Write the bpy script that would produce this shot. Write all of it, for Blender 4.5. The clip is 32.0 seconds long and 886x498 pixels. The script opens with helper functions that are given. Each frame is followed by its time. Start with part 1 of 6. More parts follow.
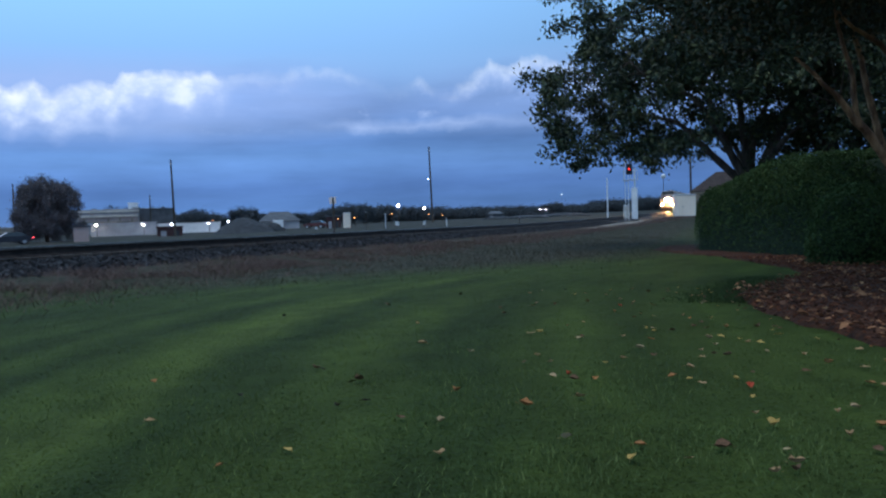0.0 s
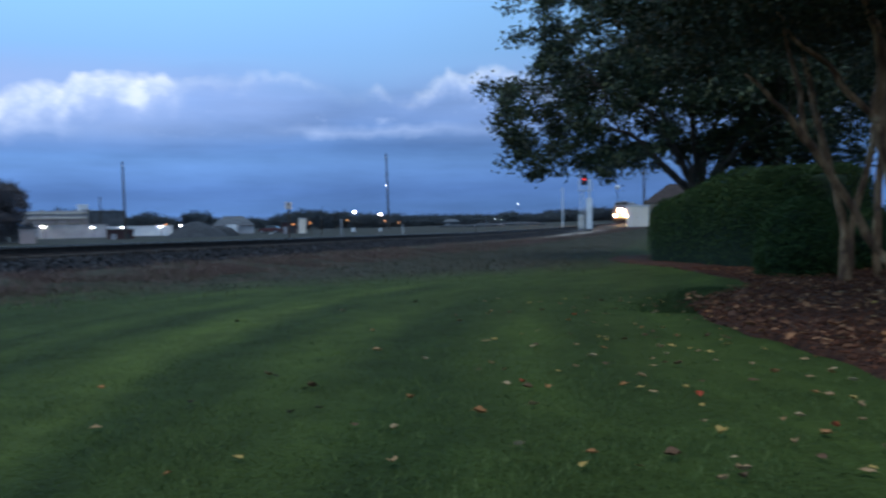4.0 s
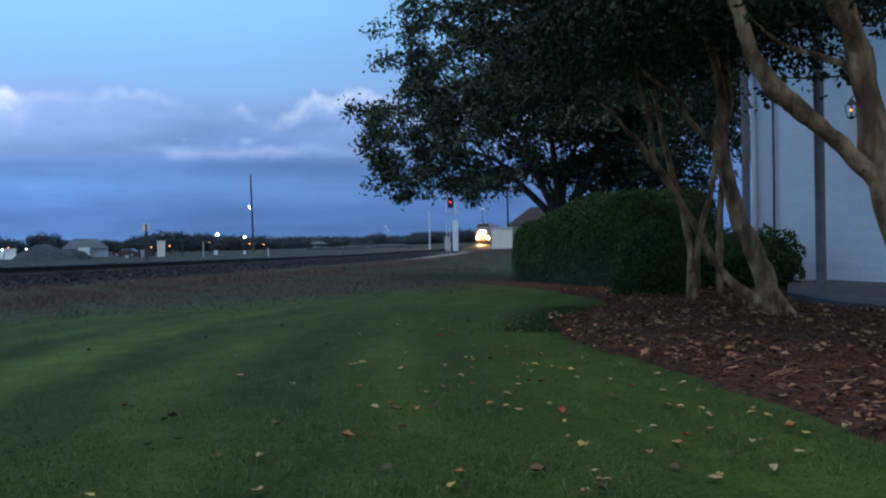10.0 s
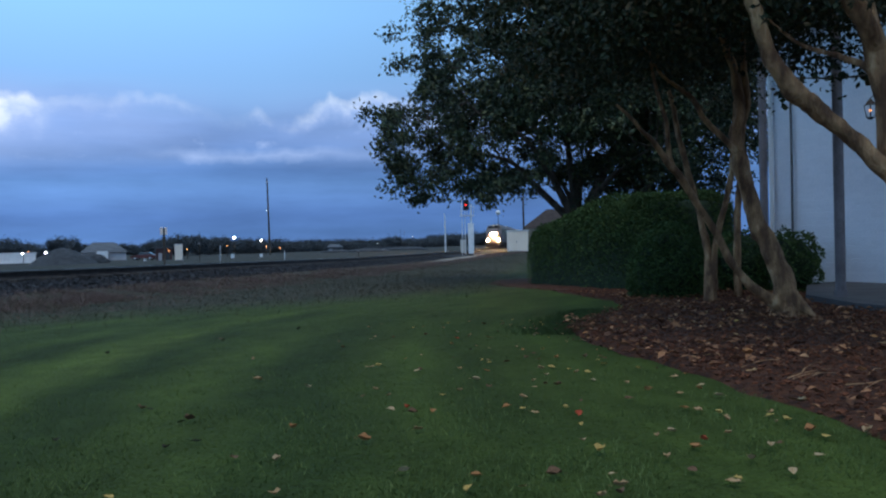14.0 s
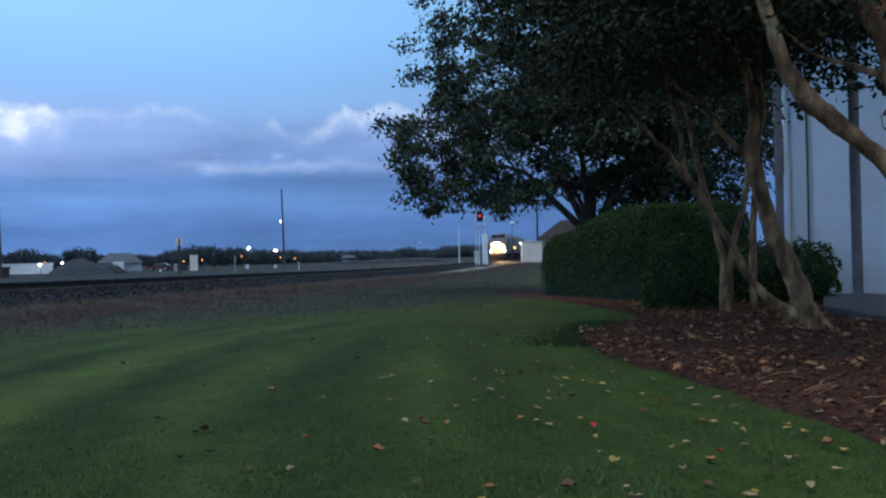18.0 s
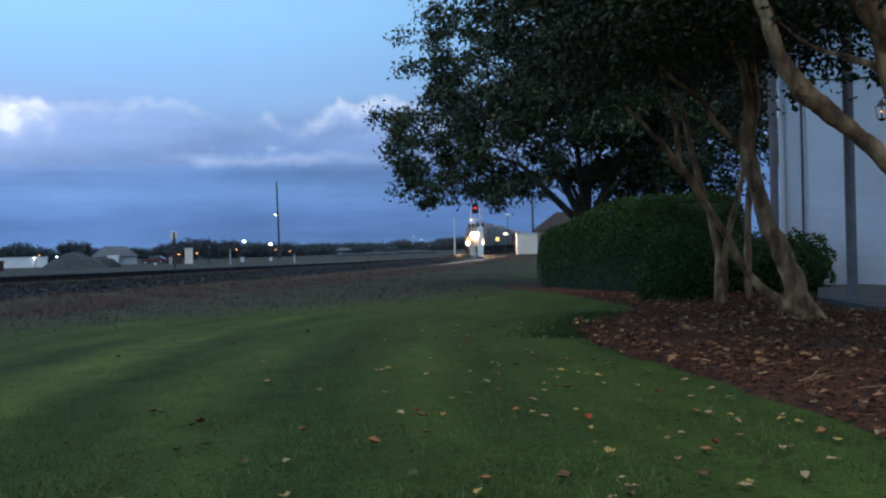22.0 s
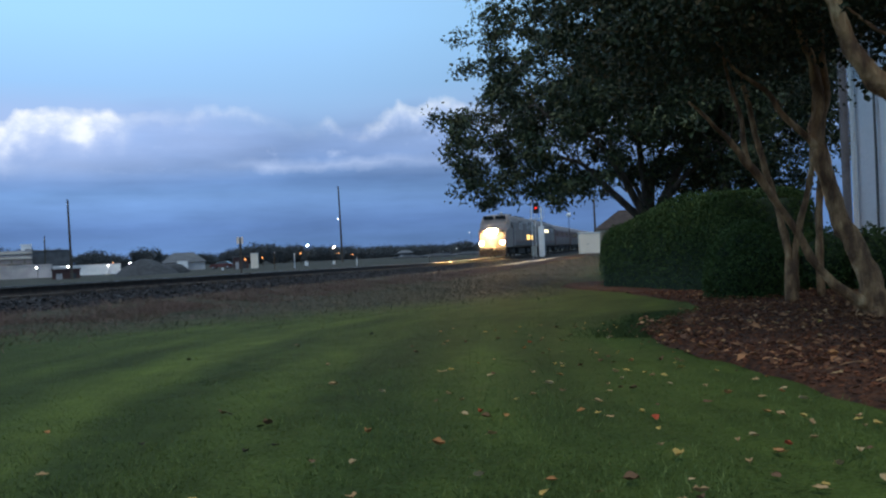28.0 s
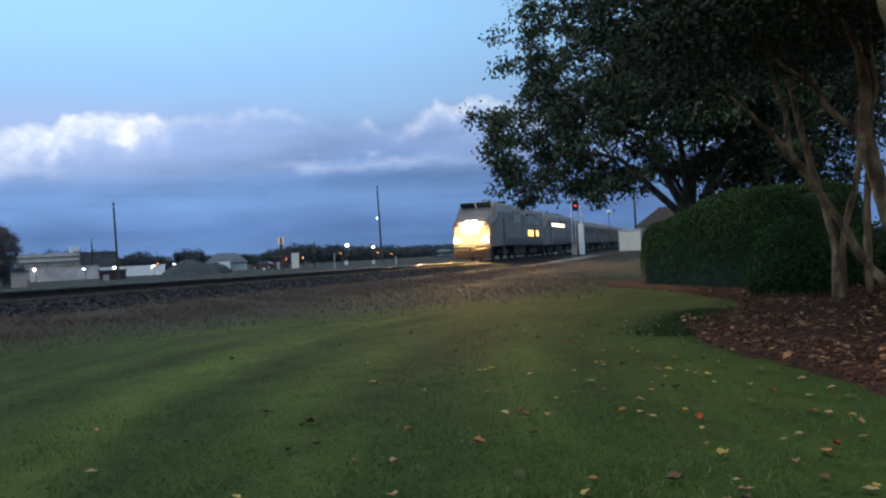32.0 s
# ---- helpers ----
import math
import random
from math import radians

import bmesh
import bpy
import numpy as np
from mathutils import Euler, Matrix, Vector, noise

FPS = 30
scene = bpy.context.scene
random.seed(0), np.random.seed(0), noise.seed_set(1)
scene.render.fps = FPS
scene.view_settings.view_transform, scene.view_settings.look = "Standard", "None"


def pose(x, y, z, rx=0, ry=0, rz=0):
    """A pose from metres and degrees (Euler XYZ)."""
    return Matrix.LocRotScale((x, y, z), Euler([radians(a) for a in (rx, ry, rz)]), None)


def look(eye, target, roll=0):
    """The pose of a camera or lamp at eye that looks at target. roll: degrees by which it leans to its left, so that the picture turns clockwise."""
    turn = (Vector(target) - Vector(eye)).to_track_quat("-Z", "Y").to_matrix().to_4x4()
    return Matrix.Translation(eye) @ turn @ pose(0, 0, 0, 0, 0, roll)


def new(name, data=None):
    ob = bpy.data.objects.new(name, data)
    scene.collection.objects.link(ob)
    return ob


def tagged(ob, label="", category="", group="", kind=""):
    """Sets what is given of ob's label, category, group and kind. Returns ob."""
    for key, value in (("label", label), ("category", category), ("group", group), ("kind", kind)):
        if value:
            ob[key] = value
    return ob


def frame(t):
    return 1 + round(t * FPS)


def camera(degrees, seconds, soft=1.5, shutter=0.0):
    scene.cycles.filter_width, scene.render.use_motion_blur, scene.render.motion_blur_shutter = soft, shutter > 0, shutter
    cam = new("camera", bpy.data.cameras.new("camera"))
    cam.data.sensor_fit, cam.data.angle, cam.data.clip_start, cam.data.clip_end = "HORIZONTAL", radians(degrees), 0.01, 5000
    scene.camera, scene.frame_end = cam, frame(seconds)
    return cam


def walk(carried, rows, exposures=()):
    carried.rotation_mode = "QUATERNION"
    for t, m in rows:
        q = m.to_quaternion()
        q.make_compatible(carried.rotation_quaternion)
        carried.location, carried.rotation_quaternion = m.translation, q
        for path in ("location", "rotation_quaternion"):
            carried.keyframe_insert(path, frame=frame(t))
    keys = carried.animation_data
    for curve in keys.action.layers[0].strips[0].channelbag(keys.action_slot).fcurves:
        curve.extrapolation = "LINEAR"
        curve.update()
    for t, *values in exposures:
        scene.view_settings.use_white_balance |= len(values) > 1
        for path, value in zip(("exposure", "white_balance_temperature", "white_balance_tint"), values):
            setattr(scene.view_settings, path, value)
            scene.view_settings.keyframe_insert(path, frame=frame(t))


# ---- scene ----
EYE = (0.0, 0.0, 0.85)
cam = camera(57.0, 32.0, soft=2.2, shutter=1.0)
# seconds, yaw, pitch, roll of the hand-held camera, which stays on one spot
PATH = [
    (0.0, -0.39, -2.42, 1.97),
    (0.5, 0.09, -2.11, 2.05),
    (1.0, 0.41, -2.24, 2.10),
    (1.5, 0.18, -2.57, 2.30),
    (2.0, -0.03, -2.57, 2.41),
    (2.5, 0.45, -2.33, 2.40),
    (3.0, 0.47, -2.07, 2.18),
    (3.5, -0.20, -1.87, 1.83),
    (4.0, -3.45, -1.98, 1.07),
    (4.5, -6.44, -2.13, 0.67),
    (6.5, -12.82, -2.05, 0.07),
    (7.0, -13.51, -2.01, 0.21),
    (7.5, -13.60, -1.33, 0.44),
    (8.0, -13.29, -1.26, 0.60),
    (8.5, -13.15, -1.28, 0.72),
    (9.0, -13.06, -1.23, 0.92),
    (9.5, -12.90, -0.91, 1.20),
    (10.0, -12.73, -0.60, 1.16),
    (10.5, -12.69, -0.48, 1.03),
    (11.0, -12.63, -0.55, 1.02),
    (11.5, -12.53, -0.77, 1.13),
    (12.0, -12.27, -0.64, 1.25),
    (12.5, -12.05, -0.56, 1.22),
    (13.0, -11.92, -0.60, 1.16),
    (13.5, -11.80, -0.53, 1.19),
    (14.0, -11.63, -0.39, 1.33),
    (14.5, -11.43, -0.30, 1.46),
    (16.5, -10.91, -0.17, 1.78),
    (17.0, -10.69, -0.06, 1.72),
    (17.5, -10.57, 0.16, 1.53),
    (18.0, -10.66, 0.40, 1.29),
    (18.5, -11.08, 0.34, 1.04),
    (19.0, -11.65, -0.53, 0.77),
    (19.5, -12.24, -1.44, 0.72),
    (20.0, -12.23, -1.25, 0.83),
    (20.5, -11.96, -0.78, 1.01),
    (21.0, -11.62, -0.49, 1.25),
    (21.5, -11.27, -0.37, 1.40),
    (22.0, -10.98, -0.15, 1.48),
    (22.5, -10.63, 0.07, 1.48),
    (23.0, -10.51, 0.20, 1.58),
    (23.5, -10.43, 0.18, 1.69),
    (24.0, -10.20, 0.06, 1.84),
    (24.5, -9.73, 0.05, 1.90),
    (25.0, -9.26, 0.08, 1.91),
    (25.5, -8.89, -0.08, 2.15),
    (27.5, -7.06, 0.27, 2.63),
    (28.0, -6.69, 0.08, 2.45),
    (28.5, -6.42, -0.17, 2.34),
    (29.0, -5.91, -0.27, 2.53),
    (29.5, -5.22, -0.26, 2.79),
    (30.0, -4.58, -0.18, 2.95),
    (30.5, -4.19, -0.12, 2.77),
    (31.0, -4.14, -0.06, 2.61),
    (31.5, -4.13, 0.05, 2.66),
    (32.0, -3.95, 0.12, 2.90),
]
walk(cam, [(t, pose(*EYE, 90 + pitch, roll, yaw)) for t, yaw, pitch, roll in PATH],
     exposures=[(0.0, 0.05, 6600, 10), (19.0, 0.05, 6700, 10), (22.0, 0.10, 7100, 10), (32.0, 0.18, 7700, 10)])

# ---- plan: the track runs straight, 14 m off, at a heading of 20.5 degrees ----
HEAD = radians(20.5)
EX, EY = math.sin(HEAD), math.cos(HEAD)
GAUGE_D = 14.0
U_RAIL = (-300.0, -20.0, 5.0, 13.7, 24.0, 32.0, 45.0, 56.0, 80.0, 110.0, 200.0, 900.0)
Z_RAIL = (0.75, 0.70, 0.55, 0.46, 0.34, 0.26, 0.11, 0.0, -0.12, -0.18, -0.2, -0.2)


def rail_z(u):
    return np.interp(u, U_RAIL, Z_RAIL)


def at_track(u, d, z=0.0):
    """Along the track u, to its side d (the track's centre is at 14), height z."""
    return Vector((EX * u - EY * d, EY * u + EX * d, z))


def smooth(a, b, x):
    k = np.clip((x - a) / (b - a), 0, 1)
    return k * k * (3 - 2 * k)


def ground_z(x, y):
    """Height of the ground sheet."""
    x, y = np.asarray(x, float), np.asarray(y, float)
    u, d, r = EX * x + EY * y, -EY * x + EX * y, np.hypot(x, y)
    lawn = -np.minimum(0.012 * np.maximum(0, r - 6), 0.33) + 0.012 * np.sin(x * 0.9 + 1) * np.sin(y * 0.7)
    z = lawn + (rail_z(u) - 0.40 - lawn) * smooth(7.5, 10.4, d)
    z = z - 0.10 * smooth(10.6, 11.4, d) * smooth(17.4, 16.6, d)
    return z + (-0.35 - z) * smooth(19, 34, d) - 0.55 * smooth(46, 62, d)


def aim(az, dist, el=None, z=None):
    """The place at a bearing (degrees to the right of straight ahead) and a distance."""
    a = radians(az)
    x, y = dist * math.sin(a), dist * math.cos(a)
    if el is not None:
        z = EYE[2] + dist * math.tan(radians(el))
    return Vector((x, y, float(ground_z(x, y)) if z is None else z))


# ---- world: a dusk sky with broken cloud, and a weak low sun behind the cloud ----
def link(nt, a, b):
    nt.links.new(a, b)


def build_world():
    w = bpy.data.worlds.new("dusk")
    scene.world = w
    w.use_nodes = True
    nt = w.node_tree
    nt.nodes.clear()
    N = nt.nodes.new

    def math_node(op, a, b=None, clamp=False):
        m = N("ShaderNodeMath")
        m.operation, m.use_clamp = op, clamp
        for i, v in enumerate((a, b)):
            if v is None:
                continue
            if isinstance(v, (int, float)):
                m.inputs[i].default_value = v
            else:
                link(nt, v, m.inputs[i])
        return m.outputs[0]

    def ramp(fac, stops):
        r = N("ShaderNodeValToRGB")
        while len(r.color_ramp.elements) < len(stops):
            r.color_ramp.elements.new(0.5)
        for el, (p, c) in zip(r.color_ramp.elements, stops):
            el.position, el.color = p, (*c, 1) if len(c) == 3 else c
        link(nt, fac, r.inputs[0])
        return r.outputs[0]

    def mix(fac, a, b):
        m = N("ShaderNodeMix")
        m.data_type = "RGBA"
        link(nt, fac, m.inputs[0])
        link(nt, a, m.inputs[6])
        link(nt, b, m.inputs[7])
        return m.outputs[2]

    def grey(v):
        c = N("ShaderNodeCombineColor")
        for i in range(3):
            link(nt, v, c.inputs[i])
        return c.outputs[0]

    def blobs(az, el, size, detail, seed, stretch):
        c = N("ShaderNodeCombineXYZ")
        link(nt, math_node("MULTIPLY", az, size), c.inputs[0])
        link(nt, math_node("MULTIPLY", el, size * stretch), c.inputs[1])
        c.inputs[2].default_value = seed
        n = N("ShaderNodeTexNoise")
        n.inputs["Scale"].default_value, n.inputs["Detail"].default_value, n.inputs["Roughness"].default_value = 1.0, detail, 0.55
        link(nt, c.outputs[0], n.inputs["Vector"])
        return n.outputs["Fac"]

    tc = N("ShaderNodeTexCoord")
    sep = N("ShaderNodeSeparateXYZ")
    link(nt, tc.outputs["Generated"], sep.inputs[0])
    az = math_node("ARCTAN2", sep.outputs[0], sep.outputs[1])
    el = math_node("ARCSINE", sep.outputs[2])
    sky = N("ShaderNodeTexSky")
    sky.sky_type = "NISHITA"
    sky.sun_disc = False
    sky.sun_elevation, sky.sun_rotation = radians(SUN_EL), radians(SUN_ROT)
    sky.altitude, sky.air_density, sky.dust_density, sky.ozone_density = 100, 1.2, 0.6, 3.0
    clear = N("ShaderNodeMix")
    clear.data_type, clear.blend_type = "RGBA", "MULTIPLY"
    clear.inputs[0].default_value = 1.0
    link(nt, sky.outputs[0], clear.inputs[6])
    clear.inputs[7].default_value = (SKY_GAIN, SKY_GAIN, SKY_GAIN, 1)
    # clear air over cloud: light cyan overhead, deeper towards the cloud bank
    air = ramp(math_node("MULTIPLY", el, 1 / radians(60), True),
               [(0.0, (0.13, 0.21, 0.48)), (0.12, (0.17, 0.31, 0.68)), (0.18, (0.23, 0.47, 0.92)), (0.26, (0.28, 0.61, 1.12)), (0.45, (0.34, 0.70, 1.18)), (1.0, (0.36, 0.60, 1.0))])
    base = N("ShaderNodeMix")
    base.data_type = "RGBA"
    base.inputs[0].default_value = 0.85
    link(nt, clear.outputs[2], base.inputs[6])
    link(nt, air, base.inputs[7])
    # everything below is drawn in degrees of bearing and height
    azd, eld = math_node("MULTIPLY", az, 180 / math.pi), math_node("MULTIPLY", el, 180 / math.pi)

    def by_bearing(stops, top):
        """A value along the horizon, from bearing -32 to 16 degrees."""
        return math_node("MULTIPLY", ramp(math_node("MULTIPLY", math_node("ADD", azd, 32.0), 1 / 48.0, True), [((p + 32) / 48, (v / top,) * 3) for p, v in stops]), top)

    def by_height(stops):
        return ramp(math_node("MULTIPLY", eld, 1 / 16.0, True), [(p / 16, c if len(c) == 3 else c * 3) for p, c in stops])

    def step(v, soft):
        return math_node("ADD", math_node("MULTIPLY", v, 1 / soft), 0.5, True)

    def billow(size, seed, stretch, detail=4.0):
        """Rounded tops with creases between them, 0 to 1."""
        n = blobs(az, el, size, detail, seed, stretch)
        return math_node("ABSOLUTE", math_node("SUBTRACT", math_node("MULTIPLY", n, 2.0), 1.0))

    def tint(color, gain):
        g = N("ShaderNodeMix")
        g.data_type, g.blend_type = "RGBA", "MULTIPLY"
        g.inputs[0].default_value = 1.0
        link(nt, color, g.inputs[6])
        link(nt, gain, g.inputs[7])
        return g.outputs[2]

    # the clear sky is palest to the west of the line and dims towards the trees
    clear_sky = tint(base.outputs[2], grey(by_bearing([(-32, 1.08), (-14, 1.02), (0, 0.93), (12, 0.80), (16, 0.78)], 1.08)))
    # the bank of layered cloud low over the land
    wob = blobs(az, el, 7.0, 5.0, 2.0, 1.6)
    ragged = math_node("MULTIPLY", math_node("SUBTRACT", wob, 0.5), 3.4)
    lid = by_bearing([(-32, 8.6), (-20, 8.8), (-12, 9.6), (-6, 9.6), (-2, 8.9), (4, 9.3), (9, 9.6), (16, 9.4)], 10.0)
    bank = step(math_node("SUBTRACT", math_node("ADD", lid, ragged), eld), 2.2)
    bankcol = by_height([(0.0, (0.120, 0.250, 0.590)), (0.9, (0.104, 0.236, 0.570)), (2.2, (0.100, 0.224, 0.560)), (3.4, (0.122, 0.268, 0.625)), (4.4, (0.132, 0.288, 0.650)), (5.3, (0.112, 0.254, 0.605)), (5.9, (0.150, 0.305, 0.680)), (7.2, (0.180, 0.335, 0.720)), (8.6, (0.205, 0.375, 0.780)), (16.0, (0.26, 0.46, 0.88))])
    streak = blobs(az, el, 3.4, 6.0, 5.0, 7.0)
    patch = blobs(az, el, 9.0, 4.0, 14.0, 3.0)
    gain = math_node("ADD", math_node("ADD", 0.34, math_node("MULTIPLY", streak, 0.92)), math_node("MULTIPLY", patch, 0.38))
    gain = math_node("MULTIPLY", gain, by_bearing([(-32, 0.95), (-14, 0.93), (-4, 0.85), (4, 0.78), (16, 0.76)], 1.0))
    s1 = mix(bank, clear_sky, tint(bankcol, grey(gain)))
    # a pale veil under the heaped cloud, thinning away from it
    veil_on = by_bearing([(-32, 0.85), (-26, 0.8), (-17, 0.85), (-12, 0.55), (-7, 0.38), (-3, 0.12), (2, 0.2), (8, 0.35), (16, 0.2)], 1.0)
    veil = math_node("MULTIPLY", veil_on, by_height([(0.0, (0.0,)), (4.6, (0.0,)), (6.0, (0.45,)), (7.6, (0.95,)), (9.4, (1.0,)), (10.4, (0.55,)), (11.6, (0.0,)), (16.0, (0.0,))]))
    veil = math_node("MULTIPLY", veil, math_node("ADD", 0.25, math_node("MULTIPLY", blobs(az, el, 10.0, 5.0, 21.0, 2.2), 1.3)), True)
    thin = N("ShaderNodeRGB")
    thin.outputs[0].default_value = (0.31, 0.46, 0.84, 1)
    s2 = mix(veil, s1, thin.outputs[0])
    # sunlit heads of cumulus: crisp rounded tops, dissolving downwards
    tops = by_bearing([(-32, 9.2), (-28.4, 9.4), (-27.2, 8.5), (-25.8, 9.2), (-24.8, 8.2), (-23.7, 9.0), (-22.3, 9.1), (-21.4, 8.8), (-20.6, 9.8), (-18.5, 9.95), (-16.8, 9.8), (-15.1, 10.1), (-14.4, 9.7), (-11.5, 9.9), (-7.2, 10.4), (-5.3, 9.7), (-3.0, 8.8), (-0.8, 9.4), (0.5, 8.5), (1.6, 8.9), (2.8, 9.5), (4.0, 10.3), (5.0, 9.9), (6.3, 10.4), (8.0, 10.4), (11.0, 9.2), (16.0, 9.0)], 11.0)
    shine = by_bearing([(-32, 0.9), (-28, 1.0), (-24.8, 0.75), (-22, 0.85), (-20, 1.0), (-15.2, 0.95), (-14.2, 0.30), (-11, 0.16), (-8, 0.30), (-6.5, 0.26), (-4.5, 0.06), (-1.6, 0.05), (-0.8, 0.34), (0.2, 0.05), (1.8, 0.25), (3.2, 0.58), (4.2, 0.66), (6.5, 0.60), (9.0, 0.4), (16.0, 0.3)], 1.0)
    depth = by_bearing([(-32, 3.6), (-22, 3.4), (-15, 3.0), (-13, 1.4), (-2, 1.1), (3, 1.6), (8, 1.7), (16, 2.0)], 4.0)
    bulge = math_node("ADD", math_node("MULTIPLY", blobs(az, el, 30.0, 1.0, 3.0, 0.8), 0.9), math_node("MULTIPLY", blobs(az, el, 75.0, 2.0, 6.0, 0.9), 0.45))
    rise = math_node("SUBTRACT", math_node("ADD", tops, math_node("MULTIPLY", math_node("SUBTRACT", bulge, 0.62), 1.6)), eld)
    solid = step(math_node("SUBTRACT", rise, 0.2), 0.62)
    melt = math_node("SUBTRACT", 1.0, math_node("DIVIDE", rise, depth), True)
    curd = billow(26.0, 8.0, 1.2)
    heads = math_node("MULTIPLY", math_node("MULTIPLY", solid, shine), math_node("MULTIPLY", math_node("MULTIPLY", melt, 2.0, True), math_node("ADD", 0.70, math_node("MULTIPLY", curd, 1.1))), True)
    white = ramp(math_node("ADD", math_node("MULTIPLY", melt, 0.85), math_node("MULTIPLY", curd, 0.55)), [(0.0, (0.30, 0.44, 0.82)), (0.35, (0.44, 0.58, 0.92)), (0.65, (0.64, 0.77, 1.0)), (1.0, (0.82, 0.90, 1.0))])
    s2 = mix(heads, s2, white)
    # a thin bright roll and a few small tufts lower down
    roll_on = by_bearing([(-32, 0.0), (-24.5, 0.0), (-23.2, 0.5), (-21.5, 0.45), (-20.0, 0.1), (-9.0, 0.0), (-6.2, 0.30), (-5.2, 0.75), (-3.5, 0.45), (1.8, 0.60), (3.2, 0.40), (7.0, 0.18), (16.0, 0.1)], 1.0)
    off = math_node("ABSOLUTE", math_node("SUBTRACT", math_node("ADD", eld, math_node("MULTIPLY", math_node("SUBTRACT", blobs(az, el, 24.0, 5.0, 31.0, 1.0), 0.5), 1.3)), 6.3))
    roll_band = math_node("SUBTRACT", 1.0, math_node("MULTIPLY", off, 1 / 0.55), True)
    tuft = math_node("MULTIPLY", math_node("MULTIPLY", math_node("SUBTRACT", blobs(az, el, 30.0, 3.0, 44.0, 1.8), 0.60), 4.5, True), by_height([(0.0, (0.0,)), (5.6, (0.0,)), (6.6, (0.5,)), (8.4, (0.45,)), (9.2, (0.0,)), (16.0, (0.0,))]))
    pale = N("ShaderNodeRGB")
    pale.outputs[0].default_value = (0.40, 0.55, 0.90, 1)
    s2 = mix(math_node("MAXIMUM", math_node("MULTIPLY", math_node("MULTIPLY", roll_on, roll_band), 0.85), tuft), s2, pale.outputs[0])
    # below the horizon: dark land
    land = N("ShaderNodeRGB")
    land.outputs[0].default_value = (0.03, 0.04, 0.04, 1)
    s3 = mix(math_node("MULTIPLY", math_node("MULTIPLY", el, -60.0), 1.0, True), s2, land.outputs[0])
    bg = N("ShaderNodeBackground")
    bg.inputs[1].default_value = WORLD_STRENGTH
    link(nt, s3, bg.inputs[0])
    out = N("ShaderNodeOutputWorld")
    link(nt, bg.outputs[0], out.inputs[0])


SUN_EL, SUN_ROT, SKY_GAIN, WORLD_STRENGTH = 2.0, 200.0, 0.4, 1.12
build_world()
sun = new("sun", bpy.data.lights.new("sun", "SUN"))
sun.data.energy, sun.data.angle, sun.data.color = 0.95, radians(45), (1.0, 0.88, 0.72)
sun.matrix_world = look((0, 0, 50), (8, 13, 0))


# ---- materials ----
def material(name, c1, c2, scale=8.0, fine=60.0, rough=0.8, metal=0.0, bump=0.3, depth=0.01, spec=0.3, island=0.0, spread=(0.35, 0.65), c3=None, stretch=(1, 1, 1)):
    """Two colours by coarse noise, fine grain over them, relief; island: variation from piece to piece."""
    m = bpy.data.materials.new(name)
    m.use_nodes = True
    nt = m.node_tree
    N = nt.nodes.new
    b = nt.nodes["Principled BSDF"]
    b.inputs["Roughness"].default_value, b.inputs["Metallic"].default_value = rough, metal
    b.inputs["Specular IOR Level"].default_value = spec
    tc, mp = N("ShaderNodeTexCoord"), N("ShaderNodeMapping")
    mp.inputs["Scale"].default_value = stretch
    link(nt, tc.outputs["Object"], mp.inputs[0])
    n1, n2 = N("ShaderNodeTexNoise"), N("ShaderNodeTexNoise")
    for n, s, det in ((n1, scale, 5), (n2, fine, 3)):
        n.inputs["Scale"].default_value, n.inputs["Detail"].default_value = s, det
        link(nt, mp.outputs[0], n.inputs["Vector"])
    r = N("ShaderNodeValToRGB")
    r.color_ramp.elements[0].position, r.color_ramp.elements[1].position = spread
    r.color_ramp.elements[0].color, r.color_ramp.elements[1].color = (*c1, 1), (*c2, 1)
    if c3:
        e3 = r.color_ramp.elements.new(min(0.98, spread[1] + 0.12))
        e3.color = (*c3, 1)
    fac = n1.outputs["Fac"]
    if island:
        geo, obi = N("ShaderNodeNewGeometry"), N("ShaderNodeObjectInfo")
        add = N("ShaderNodeMath")
        add.operation = "ADD"
        link(nt, geo.outputs["Random Per Island"], add.inputs[0])
        link(nt, obi.outputs["Random"], add.inputs[1])
        fr = N("ShaderNodeMath")
        fr.operation = "FRACT"
        link(nt, add.outputs[0], fr.inputs[0])
        mx = N("ShaderNodeMix")
        mx.inputs[0].default_value = island
        link(nt, fac, mx.inputs[2])
        link(nt, fr.outputs[0], mx.inputs[3])
        fac = mx.outputs[0]
    link(nt, fac, r.inputs[0])
    g = N("ShaderNodeMix")
    g.data_type, g.blend_type = "RGBA", "OVERLAY"
    g.inputs[0].default_value = 0.35
    link(nt, r.outputs[0], g.inputs[6])
    link(nt, n2.outputs["Fac"], g.inputs[7])
    link(nt, g.outputs[2], b.inputs["Base Color"])
    if bump:
        bp = N("ShaderNodeBump")
        bp.inputs["Strength"].default_value, bp.inputs["Distance"].default_value = bump, depth
        link(nt, n2.outputs["Fac"], bp.inputs["Height"])
        link(nt, bp.outputs[0], b.inputs["Normal"])
    return m


def glow(name, color, strength):
    m = bpy.data.materials.new(name)
    m.use_nodes = True
    b = m.node_tree.nodes["Principled BSDF"]
    b.inputs["Base Color"].default_value = (*color, 1)
    b.inputs["Emission Color"].default_value = (*color, 1)
    b.inputs["Emission Strength"].default_value = strength
    return m


def glass(name, color=(0.02, 0.025, 0.03), rough=0.08):
    m = bpy.data.materials.new(name)
    m.use_nodes = True
    b = m.node_tree.nodes["Principled BSDF"]
    b.inputs["Base Color"].default_value, b.inputs["Roughness"].default_value = (*color, 1), rough
    b.inputs["Specular IOR Level"].default_value = 0.6
    return m


